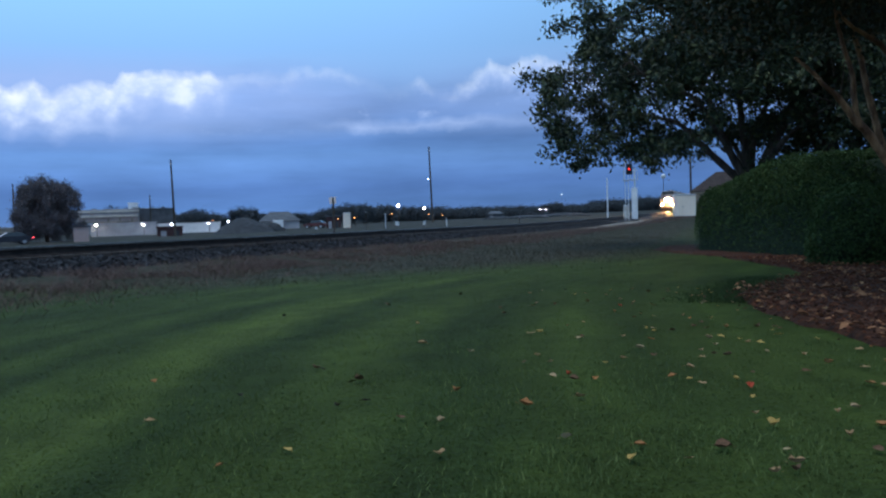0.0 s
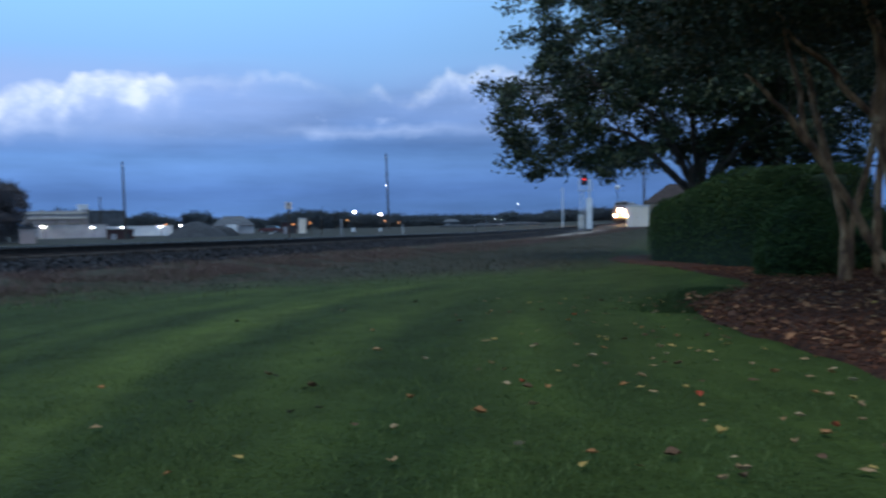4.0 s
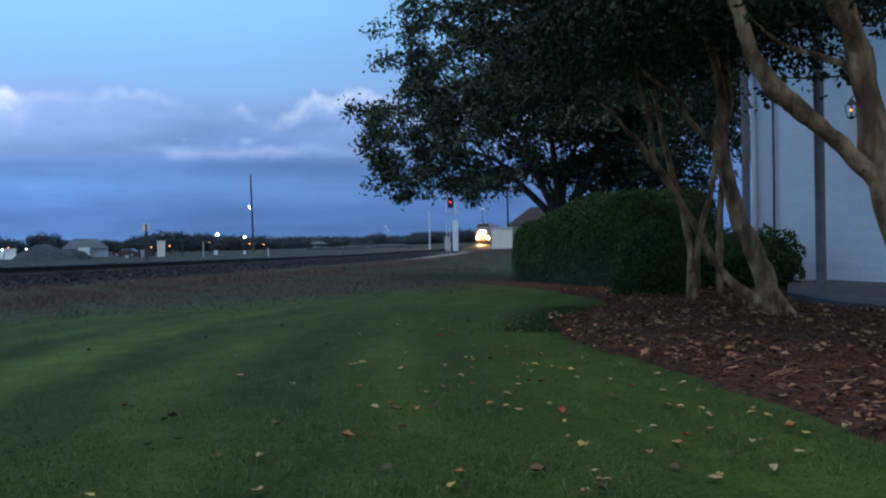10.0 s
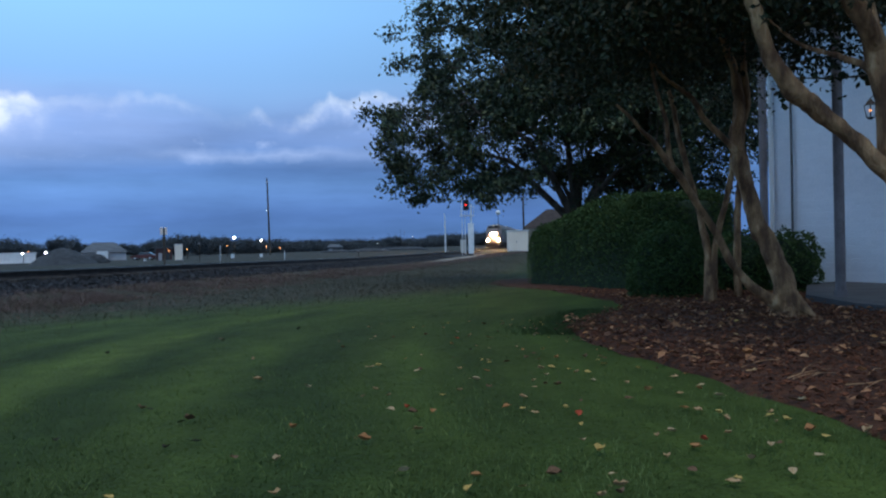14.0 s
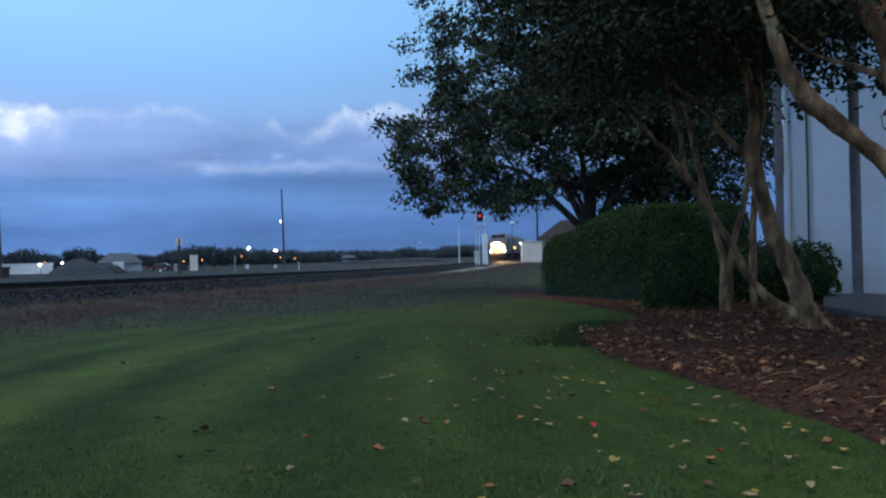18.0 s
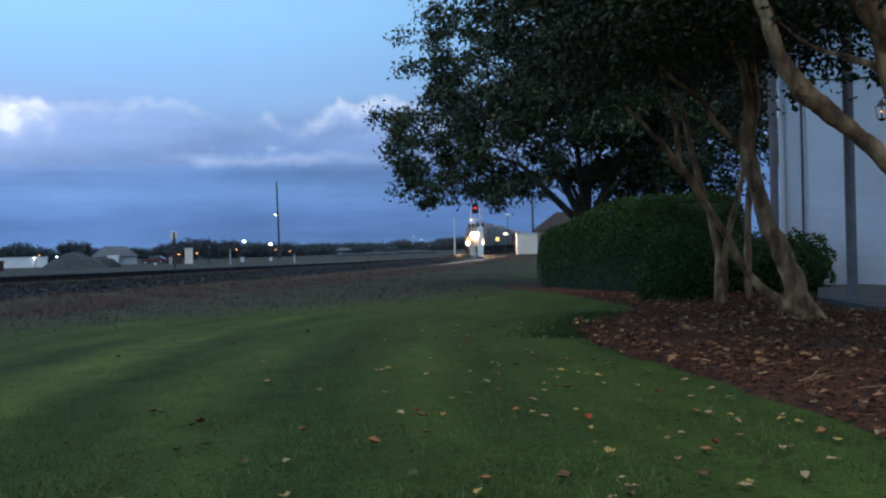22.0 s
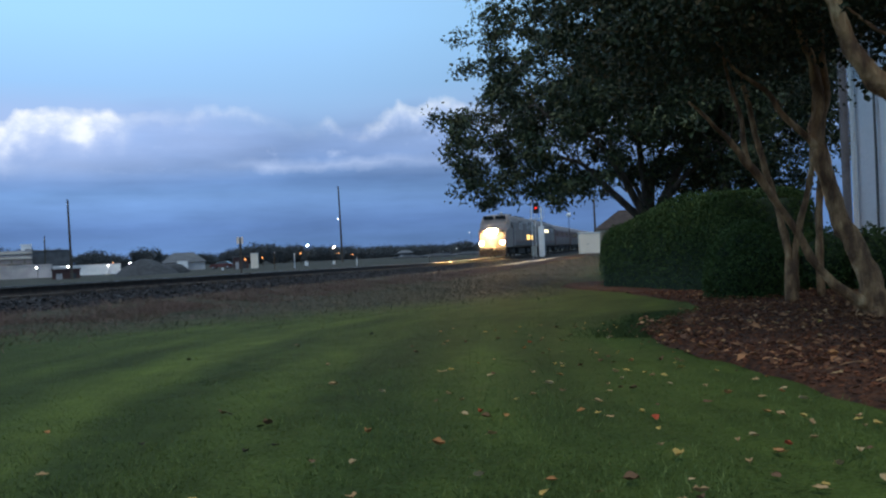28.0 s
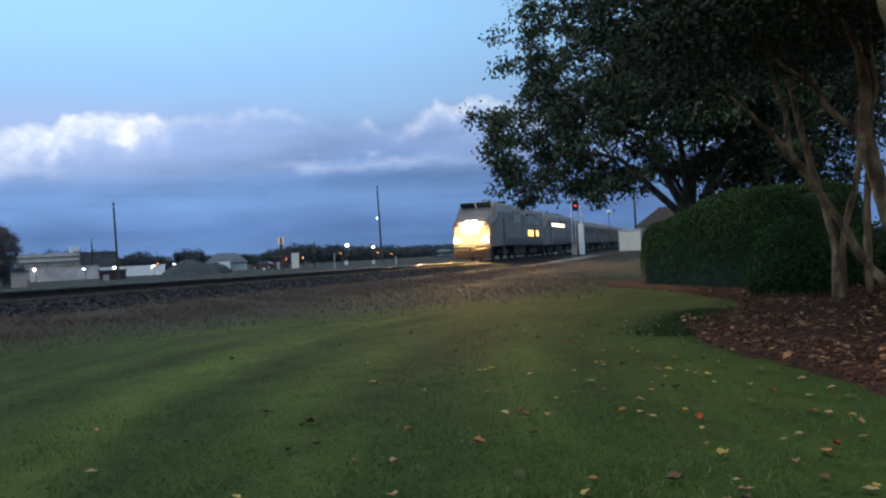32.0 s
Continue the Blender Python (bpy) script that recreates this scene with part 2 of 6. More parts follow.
def ground_material():
    """Mown lawn with mower stripes along the track, rough grass further off; all by place."""
    m = bpy.data.materials.new("grass_ground")
    m.use_nodes = True
    nt = m.node_tree
    N = nt.nodes.new
    b = nt.nodes["Principled BSDF"]
    b.inputs["Roughness"].default_value, b.inputs["Specular IOR Level"].default_value = 0.9, 0.1
    tc = N("ShaderNodeTexCoord")

    def noise_tex(scale, detail):
        n = N("ShaderNodeTexNoise")
        n.inputs["Scale"].default_value, n.inputs["Detail"].default_value = scale, detail
        link(nt, tc.outputs["Object"], n.inputs["Vector"])
        return n.outputs["Fac"]

    def mth(op, a, b2):
        k = N("ShaderNodeMath")
        k.operation = op
        for i, v in enumerate((a, b2)):
            if isinstance(v, (int, float)):
                k.inputs[i].default_value = v
            else:
                link(nt, v, k.inputs[i])
        return k.outputs[0]

    def ramp(fac, stops):
        r = N("ShaderNodeValToRGB")
        while len(r.color_ramp.elements) < len(stops):
            r.color_ramp.elements.new(0.5)
        for el, (p, c) in zip(r.color_ramp.elements, stops):
            el.position, el.color = p, (*c, 1)
        link(nt, fac, r.inputs[0])
        return r.outputs[0]

    def mix(fac, a, c, kind="MIX"):
        k = N("ShaderNodeMix")
        k.data_type, k.blend_type = "RGBA", kind
        if isinstance(fac, float):
            k.inputs[0].default_value = fac
        else:
            link(nt, fac, k.inputs[0])
        link(nt, a, k.inputs[6])
        link(nt, c, k.inputs[7])
        return k.outputs[2]

    sep = N("ShaderNodeSeparateXYZ")
    link(nt, tc.outputs["Object"], sep.inputs[0])
    x, y = sep.outputs[0], sep.outputs[1]
    d = mth("ADD", mth("MULTIPLY", x, -EY), mth("MULTIPLY", y, EX))
    u = mth("ADD", mth("MULTIPLY", x, EX), mth("MULTIPLY", y, EY))
    # the mower's curved line, and the stripes beside it
    bend = mth("MULTIPLY", ramp(mth("MULTIPLY", u, 1 / 16), [(p / 16, (v / 4,) * 3) for p, v in ((0.0, 1.75), (1.5, 1.95), (2.8, 2.30), (3.7, 2.60), (4.6, 2.93), (5.6, 3.15), (7.0, 3.40), (8.8, 3.55), (11.5, 3.34), (14.0, 2.57), (16.0, 1.9))]), 4.0)
    along = mth("SUBTRACT", d, bend)
    q = mth("ADD", along, mth("MULTIPLY", mth("SUBTRACT", noise_tex(0.9, 4), 0.5), 0.42))
    stripe = ramp(mth("MULTIPLY", mth("ADD", q, 4.0), 1 / 8),
                  [((p + 4) / 8, (v, v, v)) for p, v in ((-4.0, 0.34), (-3.3, 0.46), (-2.75, 0.36), (-2.4, 0.20), (-2.0, 0.40), (-1.68, 0.34), (-1.42, 0.05), (-1.15, 0.05), (-0.88, 0.34), (-0.55, 0.42), (-0.22, 0.20), (0.0, 0.04), (0.16, 0.20), (0.36, 0.72), (0.72, 0.56), (1.0, 0.32), (1.3, 0.10), (1.6, 0.34), (2.0, 0.14), (2.5, 0.30), (3.1, 0.10), (4.0, 0.14))])
    fade = ramp(mth("MULTIPLY", u, 1 / 16), [(0.0, (0.9,) * 3), (0.40, (1.0,) * 3), (0.62, (0.45,) * 3), (1.0, (0.25,) * 3)])
    stripe = mth("ADD", 0.30, mth("MULTIPLY", mth("SUBTRACT", stripe, 0.30), fade))
    fine, mid, wide = noise_tex(38, 6), noise_tex(4.0, 5), noise_tex(0.45, 4)
    lawn = ramp(stripe, [(0.0, (0.026, 0.043, 0.011)), (0.5, (0.054, 0.080, 0.017)), (1.0, (0.098, 0.134, 0.030))])
    cv = N("ShaderNodeCombineXYZ")
    link(nt, mth("MULTIPLY", along, 2.1), cv.inputs[0])
    link(nt, mth("MULTIPLY", u, 0.55), cv.inputs[1])
    sn = N("ShaderNodeTexNoise")
    sn.inputs["Scale"].default_value, sn.inputs["Detail"].default_value = 1.0, 5
    link(nt, cv.outputs[0], sn.inputs["Vector"])
    lawn = mix(0.60, lawn, ramp(sn.outputs["Fac"], [(0.30, (0.24, 0.25, 0.24)), (0.50, (0.48, 0.48, 0.48)), (0.68, (0.70, 0.70, 0.62))]), "OVERLAY")
    lawn = mix(0.40, lawn, ramp(fine, [(0.3, (0.25, 0.25, 0.25)), (0.7, (0.75, 0.75, 0.75))]), "OVERLAY")
    lawn = mix(0.45, lawn, ramp(mid, [(0.3, (0.30, 0.32, 0.3)), (0.7, (0.68, 0.66, 0.6))]), "OVERLAY")
    rough = ramp(mid, [(0.3, (0.024, 0.029, 0.014)), (0.5, (0.043, 0.042, 0.026)), (0.72, (0.076, 0.062, 0.045))])
    far = ramp(wide, [(0.3, (0.030, 0.032, 0.026)), (0.55, (0.045, 0.045, 0.036)), (0.75, (0.068, 0.064, 0.050))])
    line = mth("MAXIMUM", mth("ADD", mth("MULTIPLY", d, 0.773), mth("SUBTRACT", mth("MULTIPLY", u, 0.634), 11.5)), mth("SUBTRACT", d, 8.4))
    edge = mth("ADD", mth("MINIMUM", line, mth("SUBTRACT", d, 1.3)), mth("MULTIPLY", mth("SUBTRACT", noise_tex(1.1, 5), 0.5), 2.6))
    c = mix(ramp(mth("ADD", mth("MULTIPLY", edge, 0.36), 0.30), [(0.0, (0, 0, 0)), (1.0, (1, 1, 1))]), lawn, rough)
    c = mix(ramp(mth("MULTIPLY", mth("SUBTRACT", d, 17.0), 0.4), [(0.0, (0, 0, 0)), (1.0, (1, 1, 1))]), c, far)
    link(nt, c, b.inputs["Base Color"])
    bp = N("ShaderNodeBump")
    bp.inputs["Strength"].default_value, bp.inputs["Distance"].default_value = 0.7, 0.03
    link(nt, fine, bp.inputs["Height"])
    link(nt, bp.outputs[0], b.inputs["Normal"])
    return m


M = dict(
    ground=ground_material(),
    blade=material("grass_blade", (0.024, 0.040, 0.012), (0.050, 0.080, 0.022), 1.2, 30, 0.75, bump=0, island=0.5, spec=0.15),
    turf=material("turf_blade", (0.060, 0.092, 0.026), (0.125, 0.165, 0.050), 1.2, 30, 0.7, bump=0, island=0.6, spec=0.15),
    weed=material("dry_weed", (0.085, 0.056, 0.050), (0.205, 0.138, 0.118), 0.8, 20, 0.9, bump=0, island=0.5, spec=0.1, c3=(0.075, 0.085, 0.036)),
    rough=material("rough_grass_blade", (0.036, 0.040, 0.022), (0.090, 0.082, 0.056), 0.8, 20, 0.9, bump=0, island=0.5, spec=0.1, c3=(0.130, 0.098, 0.078)),
    stone=material("ballast_stone", (0.007, 0.007, 0.008), (0.040, 0.039, 0.041), 5, 30, 0.9, island=0.8, spread=(0.1, 0.85), c3=(0.115, 0.115, 0.125)),
    bed=material("ballast_bed", (0.008, 0.008, 0.009), (0.028, 0.027, 0.028), 9, 25, 0.95, bump=1.0, depth=0.06),
    tie=material("sleeper_wood", (0.022, 0.018, 0.016), (0.055, 0.045, 0.038), 4, 40, 0.9, island=0.5),
    rail=material("rail_steel", (0.022, 0.016, 0.014), (0.048, 0.034, 0.028), 6, 60, 0.85, 0.0),
    railtop=material("rail_head_steel", (0.10, 0.095, 0.09), (0.16, 0.155, 0.15), 6, 60, 0.4, 0.8, bump=0),
    mulch=material("bark_mulch", (0.034, 0.012, 0.005), (0.095, 0.034, 0.013), 14, 60, 0.95, bump=1.0, depth=0.03),
    chip=material("bark_chip", (0.028, 0.009, 0.004), (0.165, 0.055, 0.024), 6, 60, 0.9, island=0.85, spread=(0.05, 0.95)),
    litter=material("dead_leaf", (0.075, 0.028, 0.013), (0.33, 0.150, 0.066), 9, 60, 0.8, bump=0.3, island=0.85, spread=(0.05, 0.85), c3=(0.54, 0.32, 0.16)),
    bark=material("smooth_bark", (0.13, 0.062, 0.030), (0.42, 0.225, 0.105), 9, 45, 0.7, bump=1.0, depth=0.03, c3=(0.64, 0.42, 0.23), stretch=(1, 1, 0.35), spread=(0.40, 0.62)),
    darkbark=material("dark_bark", (0.05, 0.04, 0.033), (0.12, 0.095, 0.075), 6, 40, 0.9, bump=0.8, depth=0.02, stretch=(1, 1, 0.3)),
    leaf=material("tree_leaf", (0.019, 0.030, 0.016), (0.050, 0.073, 0.033), 1.0, 20, 0.5, bump=0, island=0.7, spec=0.3, c3=(0.075, 0.085, 0.03)),
    myrtle=material("myrtle_leaf", (0.012, 0.020, 0.009), (0.031, 0.043, 0.017), 1.0, 20, 0.6, bump=0, island=0.6, spec=0.2, c3=(0.075, 0.052, 0.022)),
    hedge=material("hedge_leaf", (0.030, 0.058, 0.017), (0.058, 0.098, 0.028), 1.5, 20, 0.7, bump=0, island=0.3, spec=0.15),
    # near-black green: shade between the leaves, put into the filler's colour
    hedgeshade=material("hedge_inner_shade", (0.008, 0.018, 0.008), (0.018, 0.035, 0.014), 6, 30, 0.95),
    brick=material("white_painted_brick", (0.66, 0.71, 0.78), (0.74, 0.79, 0.86), 0.9, 40, 0.7, bump=0.3, depth=0.003, island=0.12),
    mortar=material("painted_mortar", (0.64, 0.69, 0.76), (0.72, 0.77, 0.84), 2, 60, 0.85),
    post=material("grey_painted_post", (0.13, 0.115, 0.12), (0.19, 0.17, 0.175), 3, 40, 0.6, bump=0.1),
    concrete=material("concrete", (0.050, 0.050, 0.053), (0.085, 0.085, 0.087), 2, 60, 0.9, bump=0.3, depth=0.004),
    black=material("black_metal", (0.012, 0.012, 0.014), (0.03, 0.03, 0.032), 5, 60, 0.5, 0.3, bump=0.1),
    shutter=material("dark_shutter", (0.03, 0.035, 0.04), (0.05, 0.055, 0.06), 4, 40, 0.6, bump=0.1),
    white=material("white_paint", (0.68, 0.68, 0.67), (0.80, 0.80, 0.79), 2, 30, 0.6, bump=0.1),
    cream=material("cream_paint", (0.52, 0.46, 0.38), (0.64, 0.58, 0.50), 1, 20, 0.7, bump=0.1),
    pinkwall=material("pinkish_wall", (0.40, 0.29, 0.26), (0.52, 0.39, 0.34), 0.4, 8, 0.85, bump=0.2),
    carpaint=material("dark_car_paint", (0.02, 0.022, 0.028), (0.035, 0.037, 0.045), 2, 30, 0.3, bump=0.0, spec=0.5),
    redcar=material("red_car_paint", (0.085, 0.022, 0.020), (0.12, 0.032, 0.028), 2, 30, 0.35, bump=0.0, spec=0.5),
    taillight=glow("tail_light_red", (1.0, 0.03, 0.04), 30.0),
    hutpaint=material("pale_hut_paint", (0.82, 0.68, 0.54), (0.88, 0.75, 0.61), 0.8, 20, 0.6, bump=0.1),
    signboard=material("pale_pink_board", (0.82, 0.62, 0.52), (0.90, 0.72, 0.62), 2, 30, 0.6, bump=0.1),
    tan=material("tan_stucco", (0.26, 0.20, 0.15), (0.36, 0.29, 0.22), 0.5, 10, 0.85, bump=0.2),
    greyshed=material("weathered_sheet", (0.30, 0.29, 0.30), (0.46, 0.44, 0.44), 0.4, 10, 0.7, bump=0.2),
    roof=material("grey_roof", (0.062, 0.066, 0.072), (0.105, 0.110, 0.118), 0.8, 20, 0.8, bump=0.3),
    brownroof=material("brown_roof", (0.032, 0.020, 0.016), (0.052, 0.036, 0.028), 1.0, 20, 0.85, bump=0.3),
    rust=material("red_container", (0.062, 0.030, 0.030), (0.095, 0.046, 0.042), 0.8, 10, 0.8, bump=0.2),
    gravelpile=material("gravel_mound", (0.036, 0.040, 0.044), (0.062, 0.067, 0.072), 1.5, 12, 0.95, bump=1.0, depth=0.1),
    dirt=material("pale_dirt", (0.20, 0.17, 0.13), (0.34, 0.30, 0.24), 1.2, 15, 0.95, bump=0.6, depth=0.03),
    pole=material("pole_wood", (0.045, 0.035, 0.028), (0.10, 0.08, 0.065), 3, 30, 0.9, bump=0.3, stretch=(1, 1, 0.1)),
    # the next two foliage colours are paled towards grey, with distance haze painted in
    hazyfarleaf=material("hazed_far_foliage", (0.060, 0.070, 0.078), (0.096, 0.108, 0.112), 0.4, 6, 0.8, bump=0, island=0.4, spec=0.15),
    hazyleaf=material("hazed_tree_foliage", (0.110, 0.098, 0.104), (0.160, 0.145, 0.148), 0.4, 6, 0.85, bump=0, island=0.3, spec=0.1),
    silver=material("train_silver", (0.13, 0.112, 0.105), (0.21, 0.185, 0.175), 0.6, 20, 0.6, 0.15, bump=0.05, stretch=(1, 1, 0.4)),
    steel=material("fluted_steel", (0.13, 0.098, 0.092), (0.20, 0.155, 0.145), 0.6, 20, 0.55, 0.3, bump=0.05),
    blue=material("dark_grey_paint", (0.026, 0.024, 0.026), (0.045, 0.042, 0.044), 2, 30, 0.4, bump=0.05),
    red=material("red_paint", (0.14, 0.02, 0.02), (0.19, 0.03, 0.03), 2, 30, 0.5, bump=0.05),
    maroon=material("dull_red_paint", (0.090, 0.034, 0.032), (0.14, 0.055, 0.050), 1.5, 25, 0.55, bump=0.05),
    under=material("grimy_underframe", (0.018, 0.017, 0.016), (0.045, 0.042, 0.04), 3, 40, 0.85, bump=0.3),
    galv=material("galvanised_steel", (0.45, 0.46, 0.47), (0.60, 0.61, 0.62), 3, 40, 0.45, 0.4, bump=0.1),
    pane=glass("dark_window_glass"),
    lamp=glow("lamp_white", (1.0, 0.90, 0.72), 150.0),
    lampwarm=glow("lamp_orange", (1.0, 0.34, 0.10), 4.0),
    lampcool=glow("lamp_cool_white", (0.9, 0.95, 1.0), 170.0),
    headlight=glow("headlight_lens", (1.0, 0.60, 0.27), 6000.0),
    ditchlight=glow("ditch_light_lens", (1.0, 0.60, 0.27), 500.0),
    redlamp=glow("red_signal_lens", (1.0, 0.03, 0.02), 3.0),
    candle=glow("lantern_bulb", (1.0, 0.36, 0.12), 4.0),
    litwindow=glow("lit_window", (1.0, 0.62, 0.18), 2.2),
    litwhite=glow("lit_white_window", (1.0, 0.86, 0.62), 2.6),
)


# ---- mesh helpers ----
def part(name, bm, mat, parent=None, label="", smooth_faces=False):
    """Links a bmesh, or a mesh, as one object under a thing."""
    if isinstance(bm, bmesh.types.BMesh):
        me = bpy.data.meshes.new(name)
        bm.to_mesh(me)
        bm.free()
        me.materials.append(mat)
        if smooth_faces:
            me.polygons.foreach_set("use_smooth", [True] * len(me.polygons))
    else:
        me = bm
    ob = new(name, me)
    ob.parent = parent
    if label:
        tagged(ob, label)
    return ob


def thing(name, m, label, category, group="", kind=""):
    ob = new(name)
    ob.empty_display_size = 0.2
    ob.matrix_world = m
    return tagged(ob, label, category, group, kind)


def box(bm, size, at=(0, 0, 0), bevel=0.0, rot=None):
    """A box with bevelled edges, centred at `at`."""
    r = bmesh.ops.create_cube(bm, size=1.0)
    vs = r["verts"]
    bmesh.ops.scale(bm, vec=size, verts=vs)
    if bevel:
        es = list({e for v in vs for e in v.link_edges})
        r2 = bmesh.ops.bevel(bm, geom=es, offset=bevel, segments=1, affect="EDGES", profile=0.5)
        vs = list({v for f in r2["faces"] for v in f.verts} | {v for v in vs if v.is_valid})
    if rot is not None:
        bmesh.ops.transform(bm, matrix=rot, verts=vs)
    bmesh.ops.translate(bm, vec=at, verts=vs)
    return vs


def boxed(size, at=(0, 0, 0), bevel=0.01, rot=None):
    bm = bmesh.new()
    box(bm, size, at, bevel, rot)
    return bm


def cyl(bm, r1, r2, h, at=(0, 0, 0), sides=12, axis="Z"):
    r = bmesh.ops.create_cone(bm, cap_ends=True, segments=sides, radius1=r1, radius2=r2, depth=h)
    if axis == "X":
        bmesh.ops.rotate(bm, verts=r["verts"], matrix=Matrix.Rotation(math.pi / 2, 3, "Y"))
    if axis == "Y":
        bmesh.ops.rotate(bm, verts=r["verts"], matrix=Matrix.Rotation(-math.pi / 2, 3, "X"))
    bmesh.ops.translate(bm, vec=at, verts=r["verts"])
    return r["verts"]


def cyled(r1, r2, h, at=(0, 0, 0), sides=12, axis="Z"):
    bm = bmesh.new()
    cyl(bm, r1, r2, h, at, sides, axis)
    return bm


def tube(bm, pts, radii, sides=8, wob=0.0, rng=random):
    """A tapered tube along a smooth line through pts."""
    pts = [Vector(p) for p in pts]
    line, rad = [], []
    n = len(pts)
    for i in range(n - 1):
        p0, p1, p2, p3 = pts[max(i - 1, 0)], pts[i], pts[i + 1], pts[min(i + 2, n - 1)]
        steps = 4 if n > 2 else 2
        for k in range(steps):
            t = k / steps
            line.append(0.5 * ((2 * p1) + (p2 - p0) * t + (2 * p0 - 5 * p1 + 4 * p2 - p3) * t * t + (3 * p1 - p0 - 3 * p2 + p3) * t ** 3))
            rad.append(radii[i] + (radii[i + 1] - radii[i]) * t)
    line.append(pts[-1])
    rad.append(radii[-1])
    rings, q = [], None
    for i, (p, r) in enumerate(zip(line, rad)):
        d = (line[min(i + 1, len(line) - 1)] - line[max(i - 1, 0)]).normalized()
        q = d.to_track_quat("Z", "Y") if q is None else (q @ Vector((0, 0, 1))).rotation_difference(d) @ q
        ring = []
        for s in range(sides):
            a = 2 * math.pi * s / sides
            k = r * (1 + wob * (rng.random() - 0.5))
            ring.append(bm.verts.new(p + q @ Vector((math.cos(a) * k, math.sin(a) * k, 0))))
        rings.append(ring)
    for a, b in zip(rings, rings[1:]):
        for s in range(sides):
            bm.faces.new((a[s], a[(s + 1) % sides], b[(s + 1) % sides], b[s]))
    bm.faces.new(rings[-1])
    bm.faces.new(rings[0][::-1])
    return line


def mesh_from(name, verts, faces, mat, smooth_faces=False):
    """Fast mesh from arrays: verts (n, 3), faces (m, k)."""
    verts, faces = np.asarray(verts, np.float32), np.asarray(faces, np.int32)
    me = bpy.data.meshes.new(name)
    m, k = faces.shape
    me.vertices.add(len(verts))
    me.vertices.foreach_set("co", verts.ravel())
    me.loops.add(m * k)
    me.loops.foreach_set("vertex_index", faces.ravel())
    me.polygons.add(m)
    me.polygons.foreach_set("loop_start", np.arange(0, m * k, k, dtype=np.int32))
    me.polygons.foreach_set("use_smooth", np.full(m, bool(smooth_faces)))
    me.update(calc_edges=True)
    me.materials.append(mat)
    return me


def leaves_mesh(name, centres, size, mat, rng, droop=0.4, width=0.5):
    """Many small folded leaves, each a kite of two faces, at the given centres."""
    n = len(centres)
    c = np.asarray(centres, float)
    d = rng.normal(size=(n, 3))
    d[:, 2] -= droop * 1.6
    d /= np.linalg.norm(d, axis=1)[:, None]
    w = np.cross(d, rng.normal(size=(n, 3)))
    w /= np.linalg.norm(w, axis=1)[:, None] + 1e-9
    k = np.cross(d, w)
    s = (size * rng.uniform(0.65, 1.25, n))[:, None]
    a = c - d * s * 0.5
    b = c + d * s * 0.5
    l = c + w * s * width * 0.5 + k * s * 0.10 - d * s * 0.05
    r = c - w * s * width * 0.5 + k * s * 0.10 - d * s * 0.05
    v = np.stack([a, l, b, r], 1).reshape(-1, 3)
    i = np.arange(n)[:, None] * 4
    f = np.concatenate([np.concatenate([i, i + 1, i + 2], 1), np.concatenate([i, i + 2, i + 3], 1)])
    return mesh_from(name, v, f, mat)


# ---- ground ----
def spread_axis(lo, hi, near, step, grow):
    a, s = [0.0], step
    while a[-1] < hi:
        a.append(a[-1] + s)
        s = step if a[-1] < near else s * grow
    b, s = [0.0], step
    while b[-1] > lo:
        b.append(b[-1] - s)
        s = step if -b[-1] < near else s * grow
    return np.array(b[:0:-1] + a)


def build_ground():
    us = spread_axis(-2500, 3500, 60, 0.7, 1.25)
    ds = spread_axis(-2500, 3500, 36, 0.5, 1.25)
    U, Dd = np.meshgrid(us, ds, indexing="ij")
    X, Y = EX * U - EY * Dd, EY * U + EX * Dd
    Z = ground_z(X, Y)
    v = np.stack([X, Y, Z], -1).reshape(-1, 3)
    n, m = len(us), len(ds)
    i = np.arange(n * m).reshape(n, m)
    f = np.stack([i[:-1, :-1], i[1:, :-1], i[1:, 1:], i[:-1, 1:]], -1).reshape(-1, 4)[:, ::-1]
    ob = new("ground", mesh_from("ground", v, f, M["ground"], True))
    tagged(ob, "mown green lawn with mower stripes running into rough grass", "lawn", kind="structure")


build_ground()


# ---- railway ----
def sweep(profile, u0, u1, step, zoff=0.0, d0=GAUGE_D):
    """A bar of the given (d, z) profile along the track, following its grade."""
    bm = bmesh.new()
    us = np.arange(u0, u1 + 0.01, step)
    rings = [[bm.verts.new(at_track(u, d0 + d, float(rail_z(u)) + zoff + z)) for d, z in profile] for u in us]
    n = len(profile)
    for a, b in zip(rings, rings[1:]):
        for k in range(n):
            bm.faces.new((a[k], b[k], b[(k + 1) % n], a[(k + 1) % n]))
    bm.faces.new(rings[0])
    bm.faces.new(rings[-1][::-1])
    bmesh.ops.recalc_face_normals(bm, faces=bm.faces[:])
    return bm


